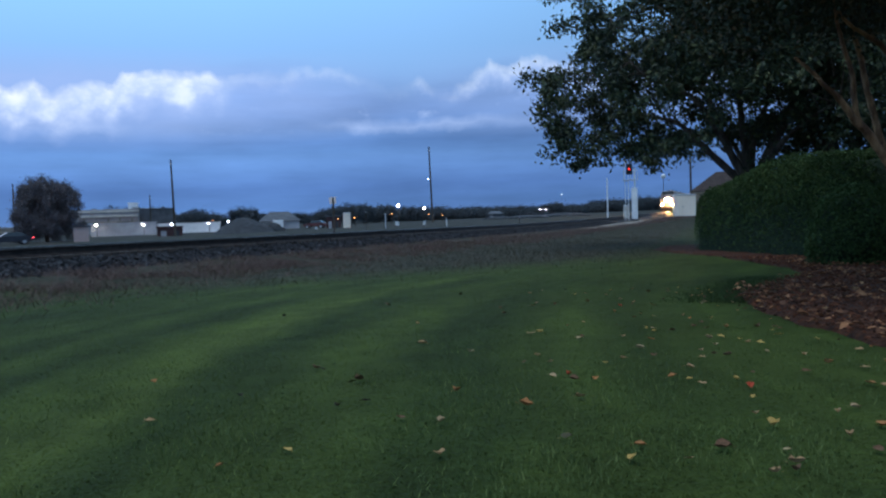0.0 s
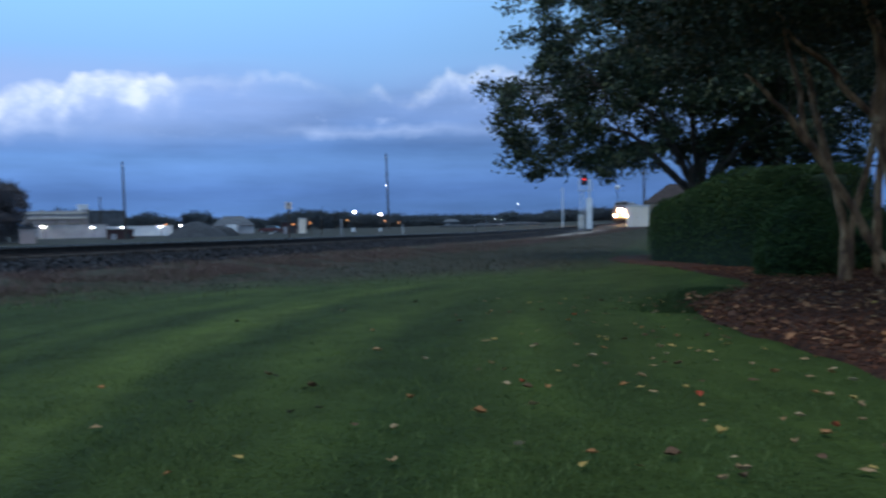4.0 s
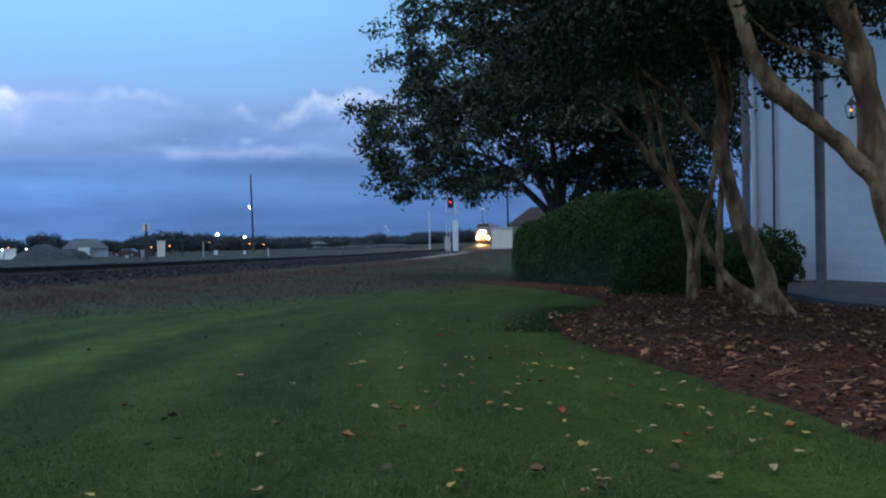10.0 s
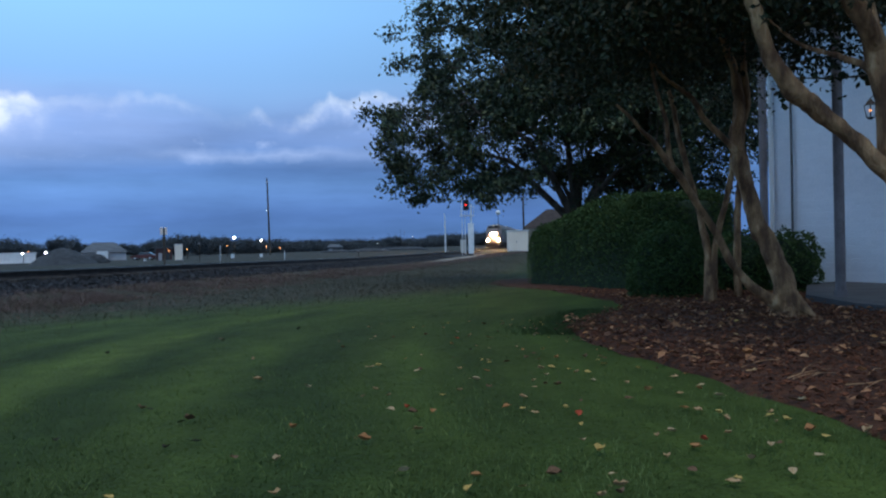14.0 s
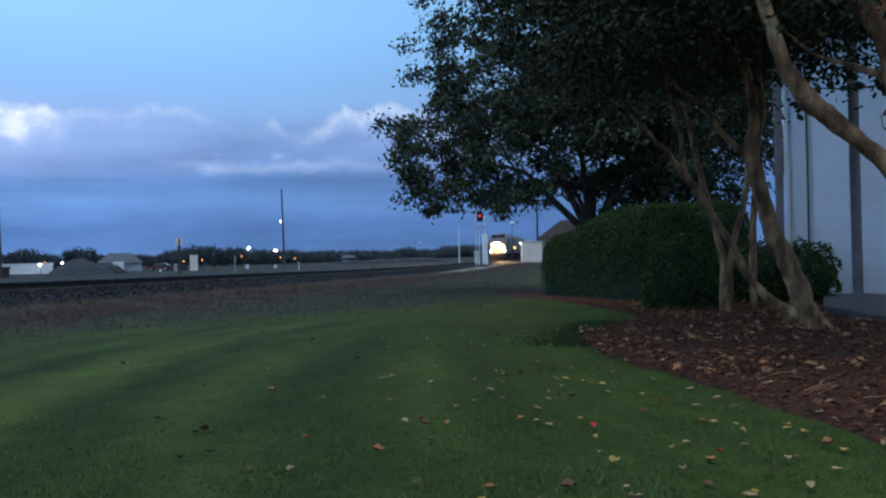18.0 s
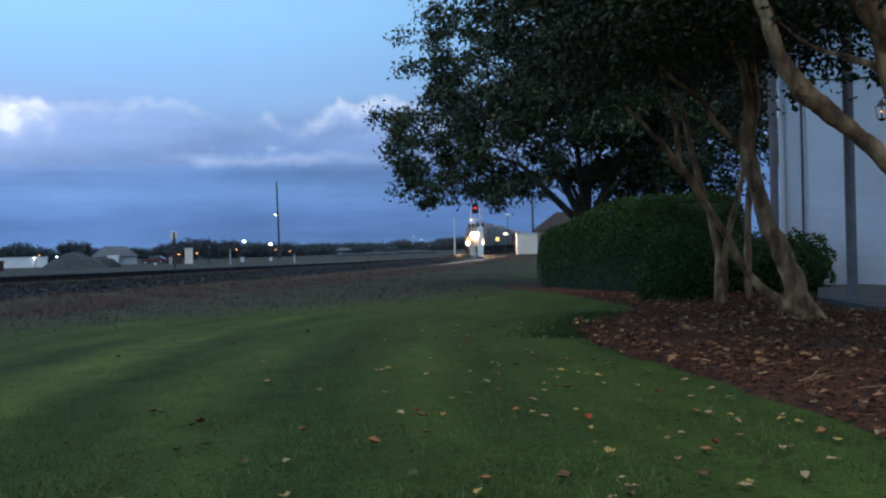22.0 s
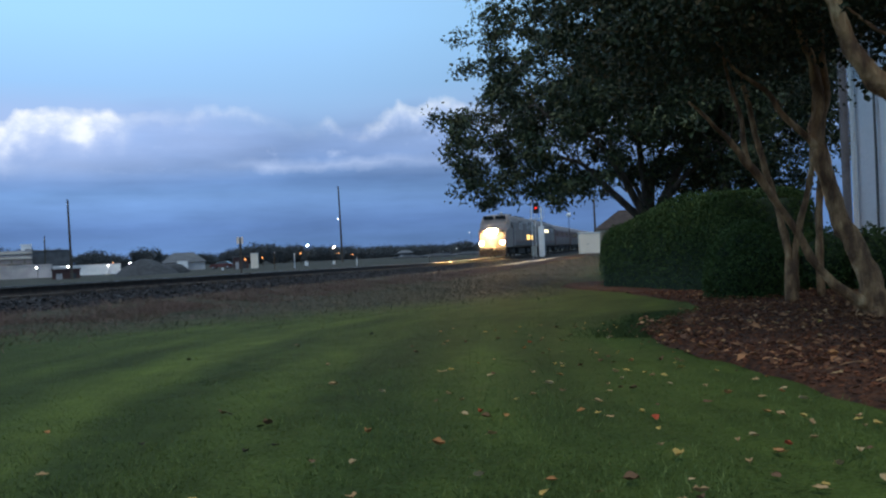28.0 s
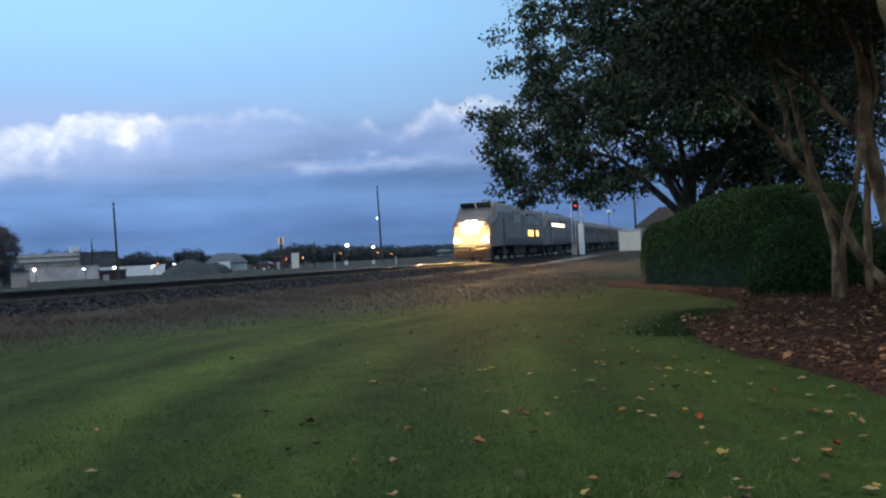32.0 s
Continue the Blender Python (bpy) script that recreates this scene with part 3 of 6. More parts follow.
def build_track():
    track = thing("railway_track", Matrix(), "single railway track on dark stone ballast", "railway track", kind="structure")
    part("ballast_bed", sweep([(-3.9, -0.64), (-3.7, -0.46), (-1.75, -0.27), (1.75, -0.27), (3.7, -0.46), (3.9, -0.64)], -260, 420, 4), M["bed"], track)
    foot = [(-0.07, -0.172), (0.07, -0.172), (0.07, -0.155), (0.012, -0.135), (0.012, -0.045), (0.036, -0.035), (0.036, -0.006), (-0.036, -0.006), (-0.036, -0.035), (-0.012, -0.045), (-0.012, -0.135), (-0.07, -0.155)]
    head = [(-0.034, -0.006), (0.034, -0.006), (0.03, 0.0), (-0.03, 0.0)]
    for s in (-0.752, 0.752):
        rail = part("rail", sweep(foot, -260, 420, 4, d0=GAUGE_D + s), M["rail"], track, "rusty brown steel rail")
        part("rail_head", sweep(head, -260, 420, 4, d0=GAUGE_D + s), M["railtop"], rail, "polished running surface")
    tie = boxed((0.23, 2.6, 0.18), bevel=0.012)
    me = bpy.data.meshes.new("sleeper")
    tie.to_mesh(me)
    tie.free()
    me.materials.append(M["tie"])
    rng = np.random.default_rng(4)
    for k in range(240):
        u = -14 + k * 0.54
        o = part("sleeper", me, None, track)
        o.matrix_world = Matrix.Translation(at_track(u, GAUGE_D + rng.normal(0, 0.02), float(rail_z(u)) - 0.262)) @ pose(0, 0, 0, 0, 0, -20.5 + 90 + rng.normal(0, 0.6))
    return track


def stone_shape(rng, s):
    v = np.array([(x, y, z) for x in (-1, 1) for y in (-1, 1) for z in (-1, 1)], float)
    v *= rng.uniform(0.55, 1.0, (8, 3))
    a = rng.normal(size=(3, 3))
    q, _ = np.linalg.qr(a)
    return (v * np.array([1.0, 0.8, 0.6]) * s * 0.5) @ q


CUBE = np.array([(0, 1, 3, 2), (4, 6, 7, 5), (0, 4, 5, 1), (2, 3, 7, 6), (0, 2, 6, 4), (1, 5, 7, 3)])


def ballast_top(u, d):
    k = abs(d - GAUGE_D)
    return rail_z(u) + np.interp(k, (0, 1.75, 3.7, 3.9), (-0.27, -0.27, -0.46, -0.62))


def build_stones(track):
    rng = np.random.default_rng(7)
    vs, n = [], 0
    while n < 15000:
        u = 2 + 75 * rng.random() ** 1.5
        d = GAUGE_D - rng.uniform(-1.3, 3.95)
        if abs(abs(d - GAUGE_D) - 0.75) < 0.1:
            continue
        low = 0.03 if abs(d - GAUGE_D) < 1.35 else 0.0
        p = at_track(u, d, float(ballast_top(u, d)) + 0.012 - low)
        vs.append(stone_shape(rng, rng.uniform(0.05, 0.13)) + np.array(p))
        n += 1
    f = (np.arange(n)[:, None, None] * 8 + CUBE[None]).reshape(-1, 4)
    ob = part("ballast_stones", mesh_from("ballast_stones", np.concatenate(vs), f, M["stone"]), None, track, "loose dark grey crushed stone")
    ob["kind"] = "stuff"
    shapes = [mesh_from("stone", stone_shape(rng, 1.0), CUBE, M["stone"]) for _ in range(6)]
    for k in range(280):
        u, d = rng.uniform(8, 26), GAUGE_D - rng.uniform(2.0, 3.9)
        o = part("stone", shapes[k % 6], None, track)
        o.matrix_world = Matrix.Translation(at_track(u, d, float(ballast_top(u, d)) + 0.03)) @ pose(0, 0, 0, *rng.uniform(0, 360, 3)) @ Matrix.Scale(rng.uniform(0.09, 0.17), 4)


def blades(name, pts, height, width, mat, rng, lean=0.4):
    """Upright pointed blades at the given places, each one triangle."""
    p = np.asarray(pts, float)
    n = len(p)
    a = rng.uniform(0, 2 * math.pi, n)
    h = height * rng.uniform(0.5, 1.3, n)
    w = width * rng.uniform(0.6, 1.3, n)
    side = np.stack([np.cos(a), np.sin(a), np.zeros(n)], 1) * w[:, None] * 0.5
    tip = np.stack([rng.normal(0, lean, n) * h, rng.normal(0, lean, n) * h, h], 1)
    v = np.stack([p - side, p + side, p + tip], 1).reshape(-1, 3)
    return mesh_from(name, v, np.arange(n * 3).reshape(n, 3), mat)


# outline of the bark bed: from the hedge's far end round to beside the camera
BED = [(6.0, 21.5), (5.15, 19.6), (5.0, 17.6), (5.2, 15.2), (5.05, 13.0), (5.0, 11.6), (4.6, 10.2), (3.7, 9.0), (2.85, 7.8), (2.55, 6.6), (2.5, 5.6), (2.52, 4.5), (2.5, 3.4), (2.42, 2.6), (2.3, 1.0), (2.2, -2.0), (6.5, -2.0), (7.1, 4.0), (7.0, 8.6), (8.9, 13.2), (9.4, 21.5)]


def in_bed(x, y):
    inside = np.zeros(np.shape(x), bool)
    j = len(BED) - 1
    for i in range(len(BED)):
        (xi, yi), (xj, yj) = BED[i], BED[j]
        hit = ((yi > y) != (yj > y)) & (x < (xj - xi) * (y - yi) / (yj - yi + 1e-12) + xi)
        inside ^= hit
        j = i
    return inside


def build_grass():
    rng = np.random.default_rng(11)
    n = 720000
    r = 0.5 + 21.0 * rng.random(n) ** 1.8
    side = rng.random(n)
    az = np.radians(np.where(side < 0.66, rng.uniform(-36, 46, n), rng.normal(5, 62, n)))
    x, y = r * np.sin(az), r * np.cos(az)
    keep = ~in_bed(x + rng.normal(0, 0.10, n), y + rng.normal(0, 0.10, n))
    d = -EY * x + EX * y
    keep &= (d < 8.4 + rng.normal(0, 0.4, n)) & (rng.random(n) < np.clip((21 - r) / 11, 0, 1))
    x, y = x[keep], y[keep]
    pts = np.stack([x, y, ground_z(x, y) - 0.004], 1)
    me = (blades("lawn_grass", pts, 0.010, 0.0055, M["ground"], rng, 1.7))
    ob = new("lawn_grass", me)
    tagged(ob, "short mown green lawn grass", "grass", kind="stuff")
    # longer, paler blades that stand out of the nearest turf
    n = 70000
    r, az = 1.2 + 5.0 * rng.random(n) ** 0.8, np.radians(rng.uniform(-40, 46, n))
    x, y = r * np.sin(az), r * np.cos(az)
    clump = np.array([noise.noise((a * 1.6, b * 1.6, 7)) for a, b in zip(x, y)])
    k = ~in_bed(x, y) & (clump > rng.normal(0.05, 0.18, n)) & (rng.random(n) < np.clip((6.2 - r) / 3.5, 0, 1))
    ob = new("turf_blades", blades("turf_blades", np.stack([x[k], y[k], ground_z(x[k], y[k]) - 0.004], 1), 0.030, 0.0045, M["turf"], rng, 0.45))
    tagged(ob, "longer pale green blades in the mown turf", "grass", kind="stuff")
    # a dark tuft of longer grass where mower and bed meet
    n = 9000
    k = rng.random(n)
    side = rng.normal(0, 0.19, n) * (1.25 - 0.5 * k)
    x, y = 2.50 + 1.45 * k - 0.89 * side, 7.15 + 2.75 * k + 0.46 * side
    ob = new("grass_tuft", blades("grass_tuft", np.stack([x, y, ground_z(x, y) - 0.01], 1), 0.055, 0.008, M["blade"], rng, 0.6))
    tagged(ob, "dark tuft of longer grass at the bed's edge", "grass", kind="stuff")
    # dry weeds along the foot of the ballast
    n = 150000
    u = 2 + 110 * rng.random(n) ** 1.5
    wob = np.array([noise.noise((a * 0.35, 0, 0)) for a in u])
    d = 9.1 - 0.16 * np.maximum(0, u - 20) * 0.25 + rng.normal(0, 0.75, n) + wob * 0.8
    clump = np.array([noise.noise((a * 0.8, b * 1.1, 4)) for a, b in zip(u, d)])
    keep = (d < 11.0) & (clump > rng.normal(-0.12, 0.18, n))
    u, d = u[keep], d[keep]
    x, y = EX * u - EY * d, EY * u + EX * d
    pts = np.stack([x, y, ground_z(x, y) - 0.02], 1)
    ob = new("dry_weeds", blades("dry_weeds", pts, 0.13, 0.009, M["weed"], rng, 1.0))
    tagged(ob, "tall dry reddish brown weeds along the ballast", "weeds", kind="stuff")
    # thin rough grass between weeds and lawn, and beyond the line
    n = 60000
    u, d = 6 + 84 * rng.random(n) ** 1.4, rng.uniform(1.5, 9.0, n)
    keep = np.minimum(np.maximum(0.773 * d + 0.634 * u - 11.5, d - 8.4), d - 1.3) > rng.normal(0.7, 1.3, n)
    u, d = u[keep], d[keep]
    x, y = EX * u - EY * d, EY * u + EX * d
    pts = np.stack([x, y, ground_z(x, y) - 0.01], 1)
    ob = new("rough_grass", blades("rough_grass", pts, 0.07, 0.011, M["rough"], rng, 0.9))
    tagged(ob, "thin brownish rough grass beside the line", "grass", kind="stuff")


def build_litter():
    """Dead leaves past counting on the mulch, lying flat, thinner towards the hedge."""
    rng = np.random.default_rng(23)
    n = 10000
    y = 1.6 + 12 * rng.random(n) ** 1.25
    x = rng.uniform(2.3, 7.6, n)
    k = in_bed(x + rng.normal(0, 0.06, n), y)
    k &= np.array([noise.noise((a * 1.1, b * 1.1, 2)) for a, b in zip(x, y)]) > rng.normal(-0.05, 0.22, n)
    x, y = x[k], y[k]
    c = np.stack([x, y, ground_z(x, y) + 0.060 + rng.uniform(0, 0.02, len(x))], 1)
    a = rng.uniform(0, 2 * math.pi, len(c))
    s = (0.014 + 0.036 * rng.random(len(c)) ** 1.8)[:, None]
    d = np.stack([np.cos(a), np.sin(a), rng.normal(0, 0.2, len(c))], 1) * s
    w = np.stack([-np.sin(a), np.cos(a), rng.normal(0, 0.3, len(c))], 1) * s * 0.55
    up = np.array([0, 0, 1.0]) * s * rng.uniform(0.1, 0.6, len(c))[:, None]
    v = np.stack([c - d, c + w + up, c + d + up * 0.4, c - w + up], 1).reshape(-1, 3)
    i = np.arange(len(c))[:, None] * 4
    f = np.concatenate([np.concatenate([i, i + 1, i + 2], 1), np.concatenate([i, i + 2, i + 3], 1)])
    ob = new("leaf_litter", mesh_from("leaf_litter", v, f, M["litter"]))
    tagged(ob, "dry tan and brown leaf litter strewn over the mulch", "leaf litter", kind="stuff")


def bed_z(x, y):
    return float(ground_z(x, y)) + 0.016


def build_bed():
    bm = bmesh.new()
    rim = []
    for (x0, y0), (x1, y1) in zip(BED, BED[1:] + BED[:1]):
        n = max(2, int(math.hypot(x1 - x0, y1 - y0) / 0.05))
        rim += [(x0 + (x1 - x0) * k / n + 0.09 * noise.noise((x0, (y0 + (y1 - y0) * k / n) * 2.0, 3)) + 0.05 * noise.noise((x0, (y0 + (y1 - y0) * k / n) * 7.0, 5)), y0 + (y1 - y0) * k / n) for k in range(n)]
    rim = np.array(rim)
    X, Y = np.meshgrid(np.arange(1.8, 9.8, 0.13), np.arange(-2.3, 22.0, 0.13), indexing="ij")
    inside = in_bed(X, Y)
    grid = {}

    def corner(i, j):
        if (i, j) not in grid:
            x, y = X[i, j], Y[i, j]
            edge = not inside[i, j]
            if edge:
                x, y = rim[np.argmin((rim[:, 0] - x) ** 2 + (rim[:, 1] - y) ** 2)]
            grid[i, j] = bm.verts.new((x, y, bed_z(x, y) - (0.03 if edge else 0.0) + 0.012 + 0.02 * noise.noise((x * 2, y * 2, 0))))
        return grid[i, j]

    for i, j in zip(*np.nonzero(inside[:-1, :-1] | inside[1:, :-1] | inside[1:, 1:] | inside[:-1, 1:])):
        bm.faces.new([corner(i, j), corner(i + 1, j), corner(i + 1, j + 1), corner(i, j + 1)])
    ob = part("mulch_bed", bm, M["mulch"], None, smooth_faces=True)
    tagged(ob, "dark brown bark mulch bed edging the lawn", "mulch bed", kind="structure")
    rng = np.random.default_rng(3)
    n = 42000
    y = 1.5 + 13 * rng.random(n) ** 1.3
    x = rng.uniform(2.1, 9.0, n)
    k = in_bed(x + rng.normal(0, 0.07, n), y + rng.normal(0, 0.07, n))
    x, y = x[k], y[k]
    v = []
    for a, b in zip(x, y):
        s = 0.010 + 0.030 * rng.random() ** 1.6
        v.append(stone_shape(rng, 1.0) * np.array([s, s, s * 0.6]) + np.array((a, b, bed_z(a, b) + 0.025)))
    f = (np.arange(len(v))[:, None, None] * 8 + CUBE[None]).reshape(-1, 4)
    ob = new("bark_chips", mesh_from("bark_chips", np.concatenate(v), f, M["chip"]))
    tagged(ob, "scattered reddish brown bark chips on the bed", "bark chips", kind="stuff")


# ---- fallen leaves ----
def leaf_shape(rng, curl):
    """A fallen leaf: a pointed blade of a few faces, curled along its midrib, with a stalk."""
    bm = bmesh.new()
    prof = [(0.0, 0.02), (0.18, 0.24), (0.42, 0.36), (0.68, 0.26), (0.88, 0.10), (1.0, 0.0)]
    rows = []
    for t, w in prof:
        z = 0.16 * curl * (t - 0.5) ** 2 * 4
        x = t - 0.5
        w *= rng.uniform(0.65, 1.3)
        lift = w * curl * 0.9
        rows.append([bm.verts.new((x, -w, z + lift)), bm.verts.new((x, 0, z)), bm.verts.new((x, w, z + lift * rng.uniform(0.5, 1.3)))])
    for a, b in zip(rows, rows[1:]):
        for k in range(2):
            bm.faces.new((a[k], b[k], b[k + 1], a[k + 1]))
    tube(bm, [(-0.5, 0, 0.03), (-0.75, 0.03, 0.08)], [0.012, 0.008], 3)
    bmesh.ops.remove_doubles(bm, verts=bm.verts[:], dist=0.001)
    return bm


LEAF_TONES = {"yellow": ((0.34, 0.22, 0.06), (0.52, 0.36, 0.12)), "tan": ((0.28, 0.165, 0.08), (0.44, 0.28, 0.14)), "brown": ((0.09, 0.05, 0.03), (0.18, 0.10, 0.055)),
              "dark": ((0.022, 0.020, 0.014), (0.05, 0.040, 0.028)), "red": ((0.30, 0.045, 0.025), (0.46, 0.09, 0.04)), "pale": ((0.34, 0.23, 0.12), (0.50, 0.36, 0.20)), "orange": ((0.30, 0.13, 0.05), (0.44, 0.20, 0.08))}
# leaves that stand out on the lawn: x, y, tone
MARKED = ["0.17 4.91 pale", "-0.13 5.31 tan", "0.60 5.61 tan", "1.18 5.30 tan", "0.88 4.38 yellow", "0.55 4.05 pale", "0.64 3.96 brown", "1.12 3.95 orange", "1.39 3.66 red", "1.22 2.99 yellow", "0.35 3.45 orange", "0.44 2.92 pale", "-0.02 2.77 tan", "-0.18 3.32 brown", "0.06 3.79 orange", "1.11 2.54 tan", "1.61 2.97 orange", "1.42 2.82 tan", "1.71 2.73 tan", "1.89 2.88 pale", "1.99 3.37 tan", "2.26 3.90 pale", "1.94 3.66 orange", "1.99 4.16 orange", "2.14 5.13 yellow", "1.95 5.54 orange", "1.33 5.17 orange", "1.18 4.83 pale", "1.98 2.71 pale", "2.20 3.07 orange", "2.20 2.97 yellow", "2.42 3.00 pale", "2.24 3.29 yellow", "2.59 3.66 pale", "1.49 2.49 tan", "1.79 3.97 brown", "2.10 4.02 tan", "0.90 5.32 pale", "-0.43 4.15 brown", "0.94 2.73 brown", "-0.53 8.04 brown", "-0.71 4.53 brown", "0.54 6.90 brown", "-1.53 4.29 orange", "-1.25 3.44 tan", "-0.66 4.49 dark", "-0.46 4.11 dark", "-0.35 3.66 dark", "-0.47 3.58 dark", "-0.97 3.87 dark", "-0.50 7.89 dark", "-0.33 9.83 dark", "0.22 8.76 dark", "-0.34 11.58 dark", "-0.89 11.15 dark", "-0.53 11.34 dark", "-1.38 7.16 dark", "-2.36 10.3 dark", "0.56 9.6 dark", "1.38 8.96 dark", "-1.01 8.2 dark"]


def build_leaves():
    rng = np.random.default_rng(21)
    kinds = {}
    for tone, (a, b) in LEAF_TONES.items():
        mat = material("fallen_leaf_" + tone, a, b, 14, 70, 0.85, bump=0.4, depth=0.003, spec=0.1)
        kinds[tone] = []
        for k in range(3):
            me = bpy.data.meshes.new("fallen_leaf")
            bm = leaf_shape(rng, 0.5 + 0.45 * k)
            bm.to_mesh(me)
            bm.free()
            me.materials.append(mat)
            kinds[tone].append(me)
    said = {"yellow": "curled yellow fallen leaf on the lawn", "tan": "dry tan fallen leaf on the lawn", "brown": "dark brown dead leaf on the lawn", "dark": "nearly black sodden leaf on the lawn", "red": "small red fallen leaf on the lawn",
            "pale": "pale upturned fallen leaf on the lawn", "orange": "orange brown fallen leaf on the lawn"}

    def lay(x, y, tone, size, lift, group, where):
        ob = new("fallen_leaf", kinds[tone][rng.integers(3)])
        ob.matrix_world = Matrix.Translation((x, y, float(ground_z(x, y)) + lift)) @ pose(0, 0, 0, rng.uniform(-14, 14), rng.uniform(-14, 14), rng.uniform(0, 360)) @ Matrix.Scale(size, 4)
        tagged(ob, said[tone].replace("the lawn", where), "leaf", group)

    for row in MARKED:
        x, y, tone = row.split()
        lay(float(x), float(y), tone, rng.uniform(0.046, 0.066) * (0.75 if tone == "dark" else 1.0), 0.018, "leaves on the lawn", "the lawn")
    tones = [k for k in LEAF_TONES if k != "dark"]
    n = 0
    while n < 125:
        y = rng.uniform(2.4, 9.0)
        edge = np.interp(y, (1, 2.6, 4.5, 6.6, 7.8, 9.0), (2.3, 2.42, 2.52, 2.55, 2.85, 3.7))
        x = edge - rng.gamma(1.3, 0.75)
        if x < -3.5 or abs(x) > 0.62 * y + 0.2:
            continue
        lay(x, y, tones[rng.choice(6, p=(0.14, 0.34, 0.22, 0.05, 0.13, 0.12))], rng.uniform(0.028, 0.054), 0.016, "leaves on the lawn", "the lawn")
        n += 1
    n = 0
    while n < 85:
        x, y = rng.uniform(2.3, 7.0), 2.2 + 8.5 * rng.random() ** 1.2
        if not in_bed(np.array(x), np.array(y)):
            continue
        lay(x, y, tones[rng.choice(6, p=(0.06, 0.42, 0.22, 0.02, 0.05, 0.23))], rng.uniform(0.038, 0.078), 0.068, "leaves on the mulch bed", "bark mulch")
        n += 1


# ---- trees ----
def hull_radius(dirv, rx, ry, rz_up, rz_dn):
    z = rz_up if dirv[2] > 0 else rz_dn
    return 1 / math.sqrt((dirv[0] / rx) ** 2 + (dirv[1] / ry) ** 2 + (dirv[2] / z) ** 2)


def crown_tree(name, base, label, trunk_r, fork, centre, radii, clusters, per, leaf, mat, barkmat, seed, limbs=9, spread=0.55, inner=0.35, floor=None, thin=0.0):
    """A broad tree: a short trunk, limbs that rise into the crown, twigs to every clump, and thousands of leaves."""
    rng = np.random.default_rng(seed)
    tree = thing(name, Matrix.Translation(base), label, "tree")
    base = Vector(base)
    c = Vector(centre) - base
    bm = bmesh.new()
    top = Vector((0.1, 0.0, fork))
    tube(bm, [(0, 0, -0.15), (0.03, 0.02, fork * 0.4), top], [trunk_r * 1.35, trunk_r, trunk_r * 1.15], 12, 0.12)
    part("trunk", bm, barkmat, tree, smooth_faces=True)
    ends = []
    for k in range(limbs):
        a = 2 * math.pi * (k + rng.uniform(-0.2, 0.2)) / limbs
        up = rng.uniform(-0.25, 1.0)
        dv = Vector((math.cos(a), math.sin(a), up)).normalized()
        R = hull_radius(dv, *radii)
        tip = c + dv * R * rng.uniform(0.65, 0.85)
        mid = top.lerp(tip, 0.45) + Vector((0, 0, 0.35 + 0.25 * abs(up)))
        bm = bmesh.new()
        line = tube(bm, [top - Vector((0, 0, 0.25)), top.lerp(mid, 0.5) + Vector(rng.normal(0, 0.12, 3)), mid, mid.lerp(tip, 0.5) + Vector(rng.normal(0, 0.2, 3)), tip], [trunk_r * 0.46, trunk_r * 0.32, trunk_r * 0.20, trunk_r * 0.11, 0.012], 7, 0.1)
        part("limb", bm, barkmat, tree, smooth_faces=True)
        ends += line[4:]
    pts, bmt = [], bmesh.new()
    ends_a = np.array(ends)
    n = 0
    while n < clusters:
        dv = rng.normal(size=3)
        dv /= np.linalg.norm(dv)
        R = hull_radius(dv, *radii) * (0.90 + 0.22 * noise.noise(Vector(dv) * 2.3 + Vector((seed, 0, 0))))
        k = rng.random() ** 0.42
        if k < inner:
            continue
        p = np.array(c) + dv * R * k
        if floor is not None and p[2] + base.z < floor(p[0] + base.x, p[1] + base.y):
            continue
        if p[2] + base.z < thin and p[0] + base.x > 5.2 and rng.random() < 0.58:
            continue
        n += 1
        near = ends_a[np.argmin(((ends_a - p) ** 2).sum(1))]
        if n % 2 == 0 and math.dist(near, p) < 1.5:
            q = Vector(p)
            w = Vector(near)
            tube(bmt, [w, w.lerp(q, 0.5) + Vector(rng.normal(0, 0.12, 3)), q], [0.022, 0.014, 0.005], 4)
        m = rng.integers(int(per * 0.6), int(per * 1.4))
        pts.append(p + rng.normal(0, spread, (m, 3)) * np.array([1, 1, 0.7]) * rng.uniform(0.6, 1.1))
    part("twig_work", bmt, barkmat, tree)["kind"] = "stuff"
    ob = part("crown", leaves_mesh("crown", np.concatenate(pts), leaf, mat, rng), None, tree)
    ob["kind"] = "stuff"
    return tree


def build_big_tree():
    crown_tree("pear_tree", (7.98, 21.0, -0.3), "broad dark green tree behind the clipped hedge", 0.27, 1.75, (8.3, 21.6, 3.7), (6.4, 5.6, 6.9, 3.25), 930, 112, 0.135, M["leaf"], M["darkbark"], 5, 9, 0.20, 0.25,
               floor=lambda x, y: 1.02 + 0.047 * math.hypot(x, y) + 0.5 * noise.noise((x * 0.7, y * 0.7, 1)) - 0.16 * max(0, 4.4 - x) + 1.6 * max(0, 1 - math.hypot(x - 7.7, y - 20.4) / 2.8), thin=3.9)
    crown_tree("shade_tree", (9.9, 20.2, -0.3), "dark leafy tree filling the gap behind the hedge", 0.2, 1.6, (9.8, 19.4, 4.2), (3.1, 3.6, 3.6, 3.0), 310, 105, 0.12, M["leaf"], M["darkbark"], 8, 8, 0.28, 0.2, floor=lambda x, y: 1.9 + 0.6 * noise.noise((x, y, 1)))


